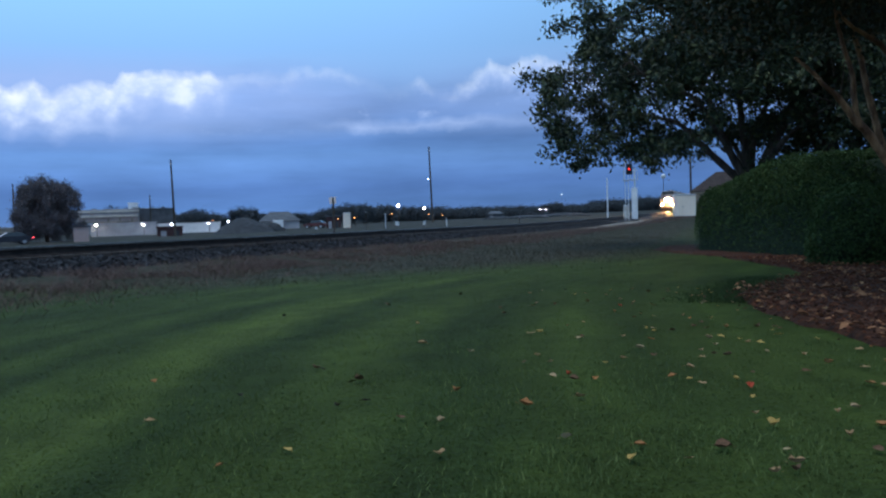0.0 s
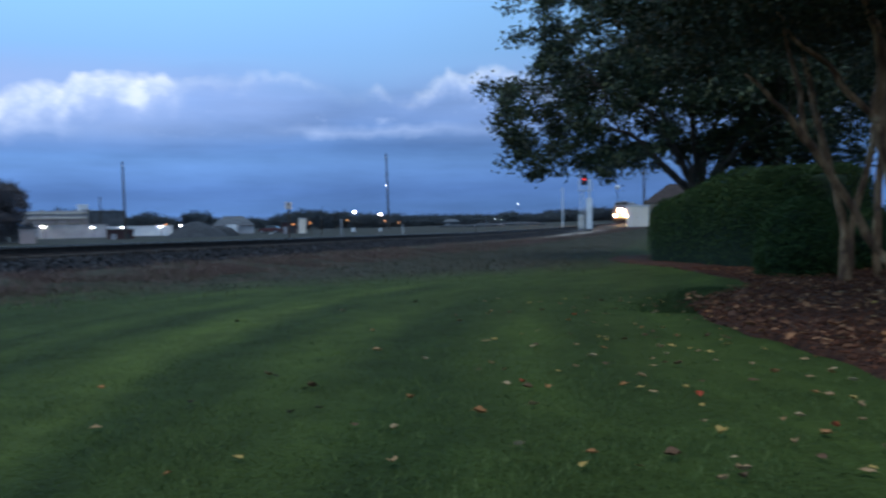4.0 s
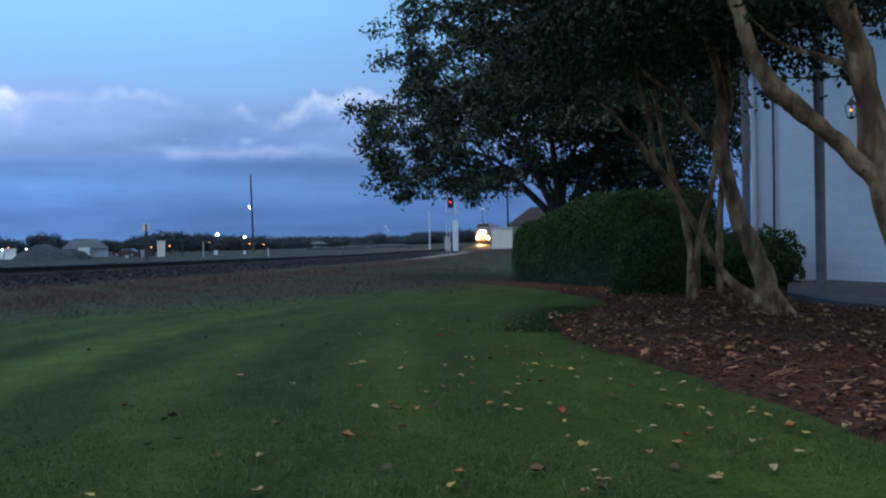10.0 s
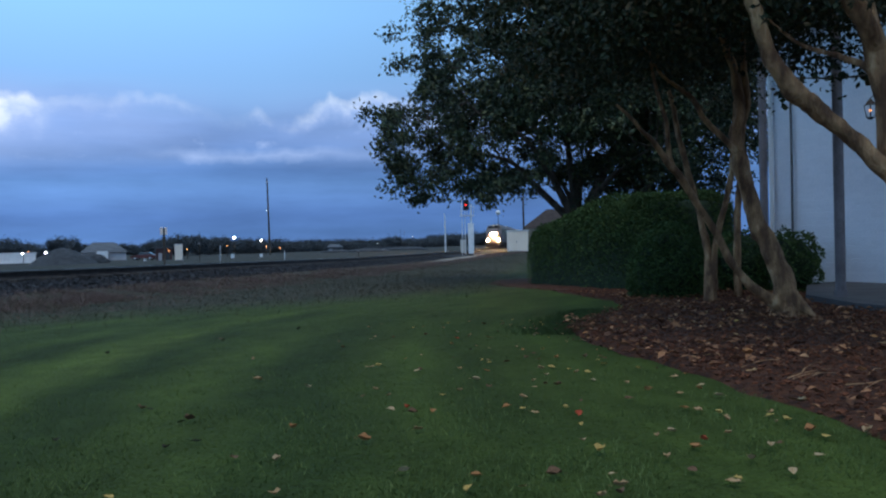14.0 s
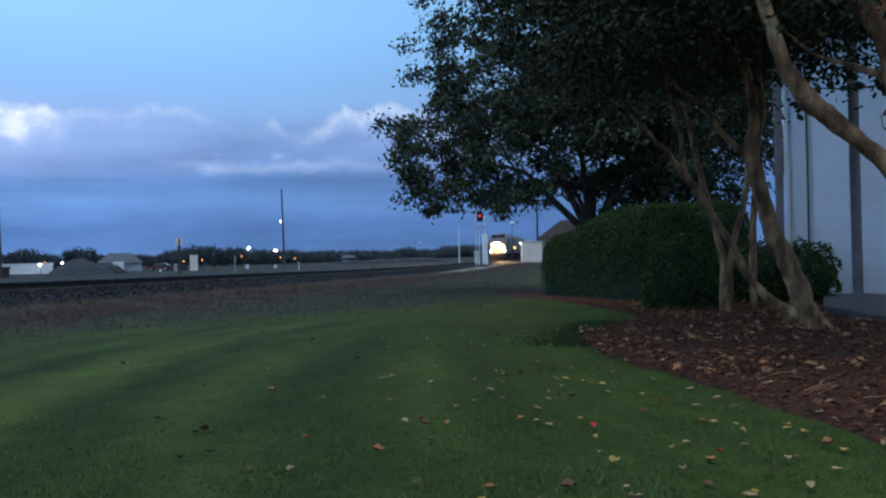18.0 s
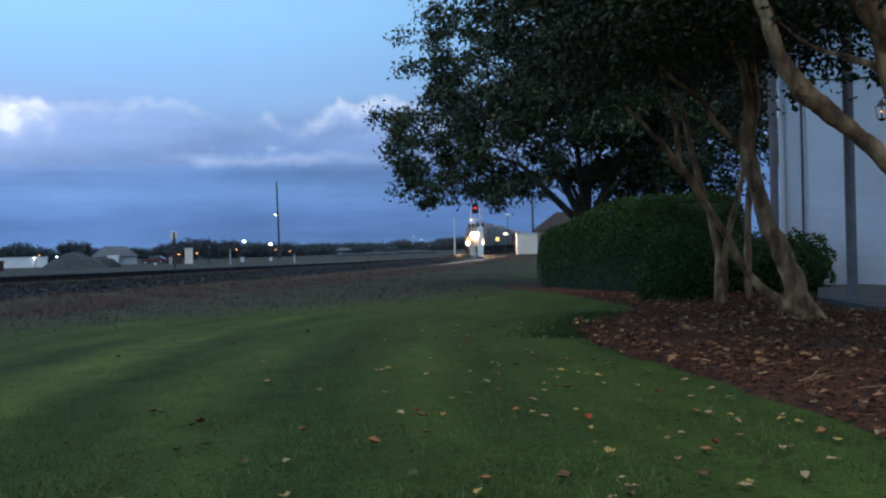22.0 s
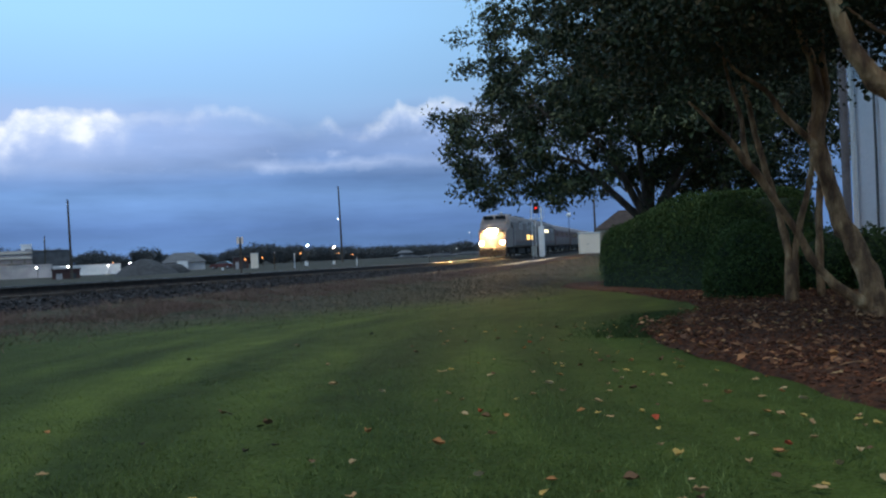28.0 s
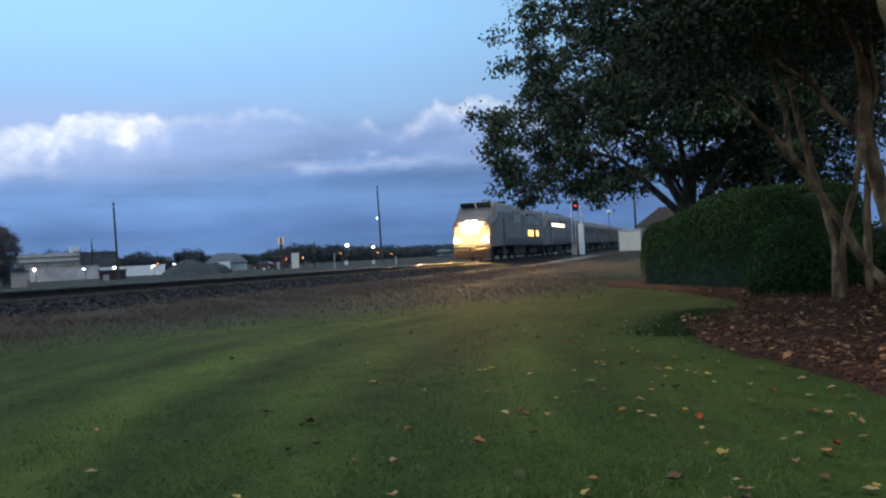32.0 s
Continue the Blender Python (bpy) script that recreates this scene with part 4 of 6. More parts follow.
def stem(parent, mat, pts, radii):
    """One knobbly stem of a myrtle."""
    bm = bmesh.new()
    rng = random.Random(len(pts) * 7 + int(radii[0] * 1000))
    tube(bm, pts, [r * 0.73 for r in radii], 12, 0.18, rng)
    for v in bm.verts:
        v.co += Vector((noise.noise(v.co * 5.0), noise.noise(v.co * 5.0 + Vector((9, 0, 0))), noise.noise(v.co * 5.0 + Vector((0, 9, 0))))) * radii[len(radii) // 2] * 0.30
    part("stem", bm, mat, parent, smooth_faces=True)


def clump_leaves(parent, centres, spread, per, leaf, mat, seed):
    rng = np.random.default_rng(seed)
    pts = [np.array(c) + rng.normal(0, spread, (per, 3)) * np.array([1, 1, 0.6]) for c in centres]
    ob = part("crown", leaves_mesh("crown", np.concatenate(pts), leaf, mat, rng, 0.3, 0.55), None, parent)
    ob["kind"] = "stuff"


def crown_points(n, centre, radii, seed, zmin):
    rng = np.random.default_rng(seed)
    out = []
    while len(out) < n:
        v = rng.normal(size=3)
        v = v / np.linalg.norm(v) * rng.random() ** 0.4
        p = np.array(centre) + v * np.array(radii)
        if p[2] > zmin(p[0], p[1]):
            out.append(p)
    return out


def build_myrtles():
    a = thing("crape_myrtle", Matrix(), "leaning many-stemmed myrtle with peeling pale bark in mulch", "tree", "myrtles in the bed")
    bark = M["bark"]
    stem(a, bark, [(5.39, 7.8, -0.06), (5.36, 7.82, 0.19), (5.31, 7.86, 0.47), (5.21, 7.92, 0.77), (5.12, 7.99, 1.02), (5.05, 8.03, 1.37), (4.99, 8.07, 1.68), (4.97, 8.09, 1.96), (4.99, 8.07, 2.23), (4.98, 8.08, 2.55), (4.89, 8.14, 2.93), (4.78, 8.21, 3.25), (4.6, 8.3, 4.1)],
         [0.19, 0.17, 0.145, 0.135, 0.122, 0.11, 0.106, 0.092, 0.078, 0.071, 0.064, 0.06, 0.04])
    stem(a, bark, [(5.34, 7.82, 0.08), (5.03, 7.85, 0.26), (4.77, 7.86, 0.53), (4.54, 7.85, 0.92), (4.31, 7.83, 1.23), (4.14, 7.78, 1.46), (3.96, 7.73, 1.63), (3.8, 7.67, 1.81), (3.62, 7.61, 1.95), (3.35, 7.6, 2.19)],
         [0.12, 0.072, 0.054, 0.050, 0.050, 0.058, 0.045, 0.035, 0.028, 0.019])
    stem(a, bark, [(4.26, 7.86, 1.36), (4.13, 7.97, 1.64), (4.09, 7.97, 1.85), (4.08, 7.96, 2.05), (4.0, 7.97, 2.34), (3.93, 7.99, 2.68), (3.9, 8.0, 3.2)], [0.042, 0.037, 0.037, 0.033, 0.03, 0.023, 0.015])
    stem(a, bark, [(4.99, 8.06, 1.72), (4.8, 8.07, 1.92), (4.61, 8.12, 2.13), (4.47, 8.13, 2.36), (4.29, 8.16, 2.5), (4.1, 8.19, 2.68), (3.88, 8.23, 3.1)], [0.058, 0.045, 0.042, 0.038, 0.031, 0.024, 0.017])
    stem(a, bark, [(4.97, 8.08, 1.95), (5.08, 8.05, 2.3), (5.06, 8.08, 2.8), (5.1, 8.1, 3.5)], [0.06, 0.05, 0.045, 0.03])
    bm = bmesh.new()
    for k in range(5):
        ang = k * 1.3
        tube(bm, [(5.42 + 0.22 * math.cos(ang), 7.8 + 0.22 * math.sin(ang), -0.04), (5.40 + 0.1 * math.cos(ang), 7.82 + 0.1 * math.sin(ang), 0.12), (5.34, 7.86, 0.34)], [0.05, 0.065, 0.05], 6, 0.2)
    part("root_flare", bm, M["bark"], a, smooth_faces=True)
    low = lambda x, y: 2.62 + 0.10 * max(0, math.hypot(x, y) - 8) + 0.35 * noise.noise((x, y, 0))
    clump_leaves(a, crown_points(340, (4.5, 8.0, 3.6), (2.7, 2.4, 1.7), 31, low), 0.24, 110, 0.075, M["myrtle"], 32)
    b = thing("crape_myrtle", Matrix(), "slender many-stemmed myrtle with pale bark beside the hedge", "tree", "myrtles in the bed")
    stem(b, bark, [(5.95, 10.42, -0.05), (5.94, 10.42, 0.33), (5.92, 10.44, 0.65), (5.88, 10.46, 0.97), (5.8, 10.5, 1.37), (5.71, 10.55, 1.77), (5.64, 10.59, 2.14), (5.56, 10.64, 2.66), (5.4, 10.7, 3.4)], [0.134, 0.098, 0.074, 0.067, 0.067, 0.063, 0.054, 0.045, 0.03])
    stem(b, bark, [(5.98, 10.4, 0.1), (5.99, 10.37, 0.61), (6.05, 10.32, 1.03), (6.12, 10.25, 1.39), (6.18, 10.2, 1.74), (6.18, 10.17, 2.13), (6.3, 10.2, 3.1)], [0.09, 0.058, 0.058, 0.053, 0.049, 0.04, 0.03])
    stem(b, bark, [(6.78, 11.09, -0.05), (6.78, 11.09, 0.54), (6.79, 11.08, 1.14), (6.83, 11.06, 1.65), (6.87, 11.04, 2.24), (6.9, 11.0, 3.3)], [0.082, 0.073, 0.068, 0.063, 0.058, 0.04])
    clump_leaves(b, crown_points(250, (6.1, 10.6, 3.7), (2.5, 2.3, 1.7), 33, lambda x, y: 2.95 + 0.4 * noise.noise((x, y, 3)) + (max(0.0, 0.22 * math.hypot(x, y) - 1.85) if x > 0.62 * y else 0.0)), 0.26, 110, 0.08, M["myrtle"], 34)
    c = thing("crape_myrtle", Matrix(), "stout forked myrtle with smooth pale bark near the porch", "tree", "myrtles in the bed")
    stem(c, bark, [(4.42, 4.72, -0.1), (4.40, 4.78, 0.25), (4.37, 4.81, 0.72), (4.29, 4.88, 1.12), (4.23, 4.94, 1.44), (4.21, 4.95, 1.80), (4.15, 5.01, 2.20), (4.08, 5.06, 2.70), (4.0, 5.1, 3.6)], [0.18, 0.15, 0.14, 0.15, 0.135, 0.12, 0.11, 0.09, 0.06])
    stem(c, bark, [(4.30, 4.87, 1.15), (4.09, 4.93, 1.37), (3.93, 5.0, 1.53), (3.81, 5.04, 1.66), (3.68, 5.07, 1.77), (3.59, 5.09, 1.85), (3.50, 5.10, 1.96), (3.40, 5.11, 2.11), (3.33, 5.10, 2.27), (3.26, 5.09, 2.46), (3.19, 5.09, 2.72), (3.1, 5.1, 3.4)],
         [0.105, 0.085, 0.080, 0.078, 0.100, 0.102, 0.080, 0.070, 0.066, 0.064, 0.054, 0.04])
    stem(c, bark, [(4.20, 4.93, 1.86), (4.1, 5.05, 2.04), (4.09, 5.18, 2.11), (4.08, 5.31, 2.17), (4.05, 5.46, 2.24), (3.98, 5.64, 2.35), (3.9, 6.0, 2.7)], [0.040, 0.033, 0.031, 0.029, 0.024, 0.018, 0.01])
    stem(c, bark, [(4.17, 4.99, 2.10), (4.05, 4.95, 2.30), (3.99, 4.96, 2.4), (3.91, 4.98, 2.54), (3.83, 5.0, 2.74), (3.7, 5.0, 3.4)], [0.09, 0.092, 0.088, 0.08, 0.07, 0.05])
    stem(c, bark, [(4.32, 4.87, 1.05), (4.45, 4.80, 1.6), (4.52, 4.78, 2.3), (4.6, 4.7, 3.2)], [0.09, 0.075, 0.06, 0.04])
    clump_leaves(c, crown_points(420, (4.3, 5.9, 3.2), (2.4, 2.3, 1.3), 35, lambda x, y: max(2.36, 1.02 + 0.215 * math.hypot(x, y)) + 0.16 * noise.noise((x, y, 6)) + (0.4 if math.hypot(x, y) < 5.4 else 0)), 0.19, 90, 0.06, M["myrtle"], 36)


def build_sprig_and_sticks():
    """A hanging spray of leaves before the wall, and thin dead sticks on the mulch."""
    rng = np.random.default_rng(77)
    spray = thing("leafy_spray", Matrix(), "thin hanging spray of round dark leaves", "branch")
    rows = [(aim(40.8, 6.55, 9.9), aim(38.9, 6.7, 9.75), aim(36.9, 6.85, 9.8), aim(34.7, 7.0, 10.1)), (aim(34.6, 7.0, 10.1), aim(34.3, 7.05, 9.2), aim(34.9, 7.05, 8.5))]
    pts = []
    for line in rows:
        bm = bmesh.new()
        path = tube(bm, line, [0.008] * (len(line) - 1) + [0.003], 5)
        part("twig", bm, M["darkbark"], spray)
        for p in path[1:]:
            pts += [np.array(p) + rng.normal(0, 0.028, 3) for _ in range(3)]
    part("leaves", leaves_mesh("leaves", pts, 0.062, M["myrtle"], rng, 0.5, 0.8), None, spray)["kind"] = "stuff"
    for k in range(9):
        x, y, a = 2.95 + rng.uniform(-0.35, 0.6), 4.05 + rng.uniform(-0.35, 0.5), rng.normal(0.5, 0.16)
        l = rng.uniform(0.22, 0.5)
        z = bed_z(x, y) + 0.045
        bm = bmesh.new()
        d = Vector((math.cos(a), math.sin(a), 0)) * l / 2
        c = Vector((x, y, z))
        tube(bm, [c - d, c + Vector(rng.normal(0, 0.007, 3)) + Vector((0, 0, 0.01)), c + d], [0.004, 0.003, 0.002], 5)
        tagged(part("fallen_stick", bm, M["bark"]), "thin dry fallen stick on bark mulch", "stick", "sticks on the mulch bed")


# ---- hedge and bushes ----
def leafy(name, label, surface, n, leaf, core, seed, group=""):
    """A clipped bush: a filler body dark with painted inner shade, and a thick skin of small leaves."""
    rng = np.random.default_rng(seed)
    h = thing(name, Matrix(), label, "hedge" if "hedge" in name else "bush", group)
    part("leafy_core", core, M["hedgeshade"], h, smooth_faces=True)
    ob = part("foliage", leaves_mesh("foliage", surface(rng, n), leaf, M["hedge"], rng, 0.0, 0.6), None, h)
    ob["kind"] = "stuff"


def ball_surface(centre, radii, bumps):
    def f(rng, n):
        v = rng.normal(size=(n, 3))
        v /= np.linalg.norm(v, axis=1)[:, None]
        k = np.array([1 + bumps * noise.noise(Vector(a) * 2.6 + Vector(centre)) for a in v]) * (1 + rng.normal(0, 0.022, n))
        p = np.array(centre) + v * np.array(radii) * k[:, None]
        return p[p[:, 2] > -0.1]
    return f


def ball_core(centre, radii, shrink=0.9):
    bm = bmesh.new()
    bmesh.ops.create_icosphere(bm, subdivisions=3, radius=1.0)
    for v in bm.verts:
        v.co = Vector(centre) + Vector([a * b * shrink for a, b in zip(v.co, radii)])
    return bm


def build_hedges():
    # the long clipped hedge: a rounded bar along its middle line
    line = [Vector((6.62, 18.9, 0)), Vector((7.0, 16.4, 0)), Vector((7.25, 14.6, 0)), Vector((7.5, 13.2, 0))]

    def middle(t):
        k = min(int(t * 3), 2)
        return line[k].lerp(line[k + 1], t * 3 - k)

    def skin(t, a, out):
        # a: angle round the section; a squarish arch 1.75 high and 1.9 thick
        end = min(1.0, math.sqrt(max(0.0, 1 - ((abs(t - 0.5) * 2 - 0.80) / 0.20) ** 2))) if abs(t - 0.5) > 0.40 else 1.0
        p = 0.42
        cx = math.copysign(abs(math.cos(a)) ** p, math.cos(a))
        cz = abs(math.sin(a)) ** p
        m = middle(t)
        nx = Vector((0.99, 0.15, 0))
        hgt = (1.42 + 0.50 * smooth(0.0, 0.5, t)) * (0.30 + 0.70 * end)
        lump = 1 + 0.05 * noise.noise((t * 9, a * 1.5, 0))
        return m + nx * cx * 0.98 * max(end, 0.05) * out * lump + Vector((0, 0, max(hgt * cz * out * lump, 0) - 0.25))

    def surf(rng, n):
        return np.array([skin(rng.random(), math.pi * rng.random(), 1 + rng.normal(0, 0.018)) for _ in range(n)])

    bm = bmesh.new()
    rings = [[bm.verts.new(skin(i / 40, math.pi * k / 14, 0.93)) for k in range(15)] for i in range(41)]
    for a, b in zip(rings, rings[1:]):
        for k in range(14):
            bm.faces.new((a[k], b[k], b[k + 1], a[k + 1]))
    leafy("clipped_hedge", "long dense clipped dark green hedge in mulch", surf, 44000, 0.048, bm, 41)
    for name, label, c, r, n, s in [
            ("round_bush", "rounded clipped green bush against the hedge", (6.02, 11.78, 0.32), (0.62, 0.62, 0.76), 14000, 43),
            ("round_bush", "small leafy evergreen bush at the white wall", (8.42, 12.2, 0.36), (0.50, 0.50, 0.56), 3800, 44),
            ("round_bush", "low evergreen bush at the building corner", (8.0, 12.8, 0.36), (0.55, 0.55, 0.60), 3400, 45)]:
        leafy(name, label, ball_surface(c, r, 0.13 if n > 9000 else 0.30), n, 0.048 if n > 9000 else 0.06, ball_core(c, r, 0.80), s, "bushes by the hedge")


# ---- the white building ----
def build_house():
    """A white painted brick building whose long wall runs from its corner towards the camera."""
    corner, along = Vector((9.25, 13.95, 0.0)), Vector((0.139, -0.990, 0)).normalized()
    out = Vector((-along.y, along.x, 0)) * -1.0
    ang = math.degrees(math.atan2(along.y, along.x))
    m = Matrix.Translation(corner) @ pose(0, 0, 0, 0, 0, ang)
    # in the wall's space x runs along it, y points into the house
    house = thing("white_brick_building", m, "white painted brick building with a post-held porch", "building")
    L, H, T = 12.0, 4.6, 0.25
    wall = bmesh.new()
    # wall split round the window
    wx0, wx1, wz0, wz1 = 3.2, 4.4, 0.27, 3.9
    for x0, x1, z0, z1 in [(0, wx0, 0, H), (wx1, L, 0, H), (wx0, wx1, 0, wz0), (wx0, wx1, wz1, H)]:
        box(wall, (x1 - x0, T, z1 - z0), ((x0 + x1) / 2, T / 2 + 0.012, (z0 + z1) / 2))
    w = part("wall", wall, M["mortar"], house)
    end = boxed((T, 8.0, H), (T / 2, 4.26, H / 2), 0.0)
    part("end_wall", end, M["brick"], house)
    part("back_wall", boxed((L, T, H), (L / 2, 8.3, H / 2), 0.0), M["brick"], house)
    roof = bmesh.new()
    vs = [roof.verts.new(p) for p in ((-0.4, -0.5, H), (L + 0.4, -0.5, H), (L + 0.4, 8.8, H), (-0.4, 8.8, H), (1.5, 4.1, H + 2.2), (L - 1.5, 4.1, H + 2.2))]
    for f in ((0, 1, 5, 4), (1, 2, 5), (2, 3, 4, 5), (3, 0, 4), (3, 2, 1, 0)):
        roof.faces.new([vs[k] for k in f])
    part("roof", roof, M["roof"], house)
    win = part("window", boxed((wx1 - wx0 - 0.14, 0.02, wz1 - wz0 - 0.14), ((wx0 + wx1) / 2, 0.12, (wz0 + wz1) / 2), 0.0), M["pane"], house, "dark window pane")
    fr = bmesh.new()
    for sx in (wx0 + 0.035, wx1 - 0.035):
        box(fr, (0.07, 0.08, wz1 - wz0), (sx, 0.09, (wz0 + wz1) / 2), 0.006)
    for sz in (wz0 + 0.035, wz1 - 0.035, (wz0 + wz1) / 2):
        box(fr, (wx1 - wx0 - 0.142, 0.076, 0.07), ((wx0 + wx1) / 2, 0.09, sz), 0.006)
    part("window_frame", fr, M["white"], win)
    part("window_sill", boxed((wx1 - wx0 + 0.24, 0.16, 0.07), ((wx0 + wx1) / 2, -0.05, wz0 - 0.04), 0.008), M["white"], win)
    part("apron_panel", boxed((wx1 - wx0 - 0.15, 0.04, 1.05), ((wx0 + wx1) / 2, 0.07, wz0 + 0.60), 0.006), M["shutter"], win, "plain grey panel under the glass")
    # downpipes and cable at the corner
    for px, r in ((0.10, 0.045), (0.62, 0.022)):
        bm = bmesh.new()
        tube(bm, [(px, -0.06, 0.9 if r < 0.03 else 0.1), (px, -0.06, 1.1), (px + 0.01, -0.06, 2.4), (px, -0.06, H - 0.1)], [r] * 4, 8)
        part("downpipe", bm, M["white"] if r > 0.03 else M["roof"], house, "thin pipe fixed to the wall")
    # bricks on the visible stretch, laid proud of the joints
    rng = np.random.default_rng(50)
    meshes = []
    for k in range(3):
        bm = bmesh.new()
        box(bm, (0.209, 0.02, 0.067), (0, 0, 0), 0.002)
        for v in bm.verts:
            v.co += Vector(rng.normal(0, 0.0012, 3))
        me = bpy.data.meshes.new("brick")
        bm.to_mesh(me)
        bm.free()
        me.materials.append(M["brick"])
        meshes.append(me)
    single, vs, fs, n = 0, [], [], 0
    cubev = np.array([(x, y, z) for x in (-1, 1) for y in (-1, 1) for z in (-1, 1)], float) * np.array([0.1045, 0.010, 0.0335])
    for row in range(int(H / 0.073)):
        z = 0.04 + row * 0.073
        for col in range(int(5.2 / 0.216)):
            x = 0.12 + col * 0.216 + (0.108 if row % 2 else 0)
            if wx0 - 0.12 < x < wx1 + 0.12 and wz0 - 0.04 < z < wz1 + 0.04:
                continue
            p = (x, 0.0192 + rng.normal(0, 0.0006), z)
            if 0.2 < z < 1.5 and 0.3 < x < 3.4 and single < 290:
                o = part("brick", meshes[row % 3], None, w)
                o.location = p
                single += 1
            else:
                vs.append(cubev + np.array(p))
                n += 1
    f = (np.arange(n)[:, None, None] * 8 + CUBE[None]).reshape(-1, 4)
    ob = part("brickwork", mesh_from("brickwork", np.concatenate(vs), f, M["brick"]), None, w)
    ob["kind"] = "stuff"
    # posts of the porch
    for (x, y), r, label in (((7.13, 9.27), 0.064, "grey brown painted porch post"), ((8.90, 13.62), 0.072, "grey brown painted corner post")):
        p = thing("porch_post", Matrix.Translation((x, y, float(ground_z(x, y)))), label + " standing on the pavement", "post", "porch posts")
        bm = bmesh.new()
        cyl(bm, r, r, 4.4, (0, 0, 2.25), 16)
        part("shaft", bm, M["post"], p, smooth_faces=False)
        bm = bmesh.new()
        cyl(bm, r * 1.35, r * 1.25, 0.16, (0, 0, 0.12), 16)
        part("foot", bm, M["post"], p)
        part("cap", boxed((0.26, 0.26, 0.1), (0, 0, 4.45), 0.012), M["post"], p)
    # the pavement along the wall
    bm = bmesh.new()
    pts = [(7.0, 9.8), (6.6, 8.3), (6.9, 4.0), (6.6, -1.5), (11.6, -1.5), (9.9, 9.0), (9.5, 12.3), (8.6, 12.0)]
    lo = [bm.verts.new((x, y, -0.1)) for x, y in pts]
    hi = [bm.verts.new((x, y, 0.045)) for x, y in pts]
    bm.faces.new(hi)
    for k in range(len(pts)):
        j = (k + 1) % len(pts)
        bm.faces.new((lo[k], lo[j], hi[j], hi[k]))
    bmesh.ops.recalc_face_normals(bm, faces=bm.faces[:])
    tagged(part("pavement", bm, M["concrete"]), "plain grey concrete pavement before the white wall", "pavement", kind="structure")
    # the wall lantern
    at = aim(39.42, 14.35, 7.6)
    lan = thing("wall_lantern", Matrix.Translation(at) @ pose(0, 0, 0, 0, 0, ang) @ Matrix.Scale(0.74, 4), "black metal wall lantern with a lit orange bulb", "lantern")
    cage = bmesh.new()
    for sx, sy in ((-1, -1), (-1, 1), (1, -1), (1, 1)):
        tube(cage, [(sx * 0.055, sy * 0.055, -0.15), (sx * 0.085, sy * 0.085, 0.12)], [0.009, 0.009], 5)
    part("cage", cage, M["black"], lan)
    part("roof_cap", cyled(0.14, 0.02, 0.13, (0, 0, 0.185), 4), M["black"], lan)
    part("base", cyled(0.03, 0.085, 0.05, (0, 0, -0.17), 8), M["black"], lan)
    bm = bmesh.new()
    tube(bm, [(0, 0, 0.24), (0, 0.12, 0.30), (0, 0.45, 0.12)], [0.012] * 3, 6)
    part("bracket", bm, M["black"], lan)
    bm = bmesh.new()
    bmesh.ops.create_uvsphere(bm, u_segments=10, v_segments=8, radius=0.024)
    part("bulb", bm, M["candle"], lan)


# ---- beside the line ----
def build_signal():
    base = aim(13.35, 88)
    s = thing("signal_mast", Matrix.Translation(base) @ pose(0, 0, 0, 0, 0, -20), "silver railway signal mast with ladder showing red", "railway signal")
    part("pole", cyled(0.10, 0.085, 5.6, (0.45, 0, 2.8), 10), M["white"], s)
    part("foundation", boxed((0.9, 0.7, 0.25), (0.3, 0, 0.1), 0.02), M["concrete"], s)
    part("relay_case", boxed((0.58, 0.46, 3.2), (0.42, -0.14, 1.9), 0.03), M["white"], s, "white relay case on the mast")
    for x in (-0.55, -0.2):
        part("ladder_rail", boxed((0.05, 0.05, 6.4), (x, 0, 3.3), 0.0), M["white"], s)
    for k in range(13):
        part("ladder_rung", boxed((0.35, 0.035, 0.035), (-0.375, 0, 0.4 + k * 0.32), 0.0), M["galv"], s)
    part("platform", boxed((1.5, 0.7, 0.07), (0.0, 0, 4.35), 0.01), M["galv"], s)
    for x in (-0.72, 0.0, 0.72):
        part("guard_post", boxed((0.045, 0.045, 1.0), (x, 0.3, 4.88), 0.0), M["galv"], s)
    part("guard_rail", boxed((1.5, 0.045, 0.045), (0, 0.3, 5.36), 0.0), M["galv"], s)
    head = part("signal_head", boxed((0.62, 0.12, 1.15), (-0.05, -0.2, 5.5), 0.04), M["black"], s, "black signal backboard")
    for k, mat in enumerate((M["black"], M["redlamp"], M["black"])):
        part("lens", cyled(0.09, 0.09, 0.05, (-0.05, -0.28, 5.87 - 0.37 * k), 14, "Y"), mat, head)
        hood = bmesh.new()
        cyl(hood, 0.13, 0.13, 0.22, (-0.05, -0.36, 5.87 - 0.37 * k), 14, "Y")
        bmesh.ops.delete(hood, geom=[f for f in hood.faces if len(f.verts) > 4 or f.calc_center_median().z < 5.83 - 0.37 * k], context="FACES")
        part("hood", hood, M["black"], head)


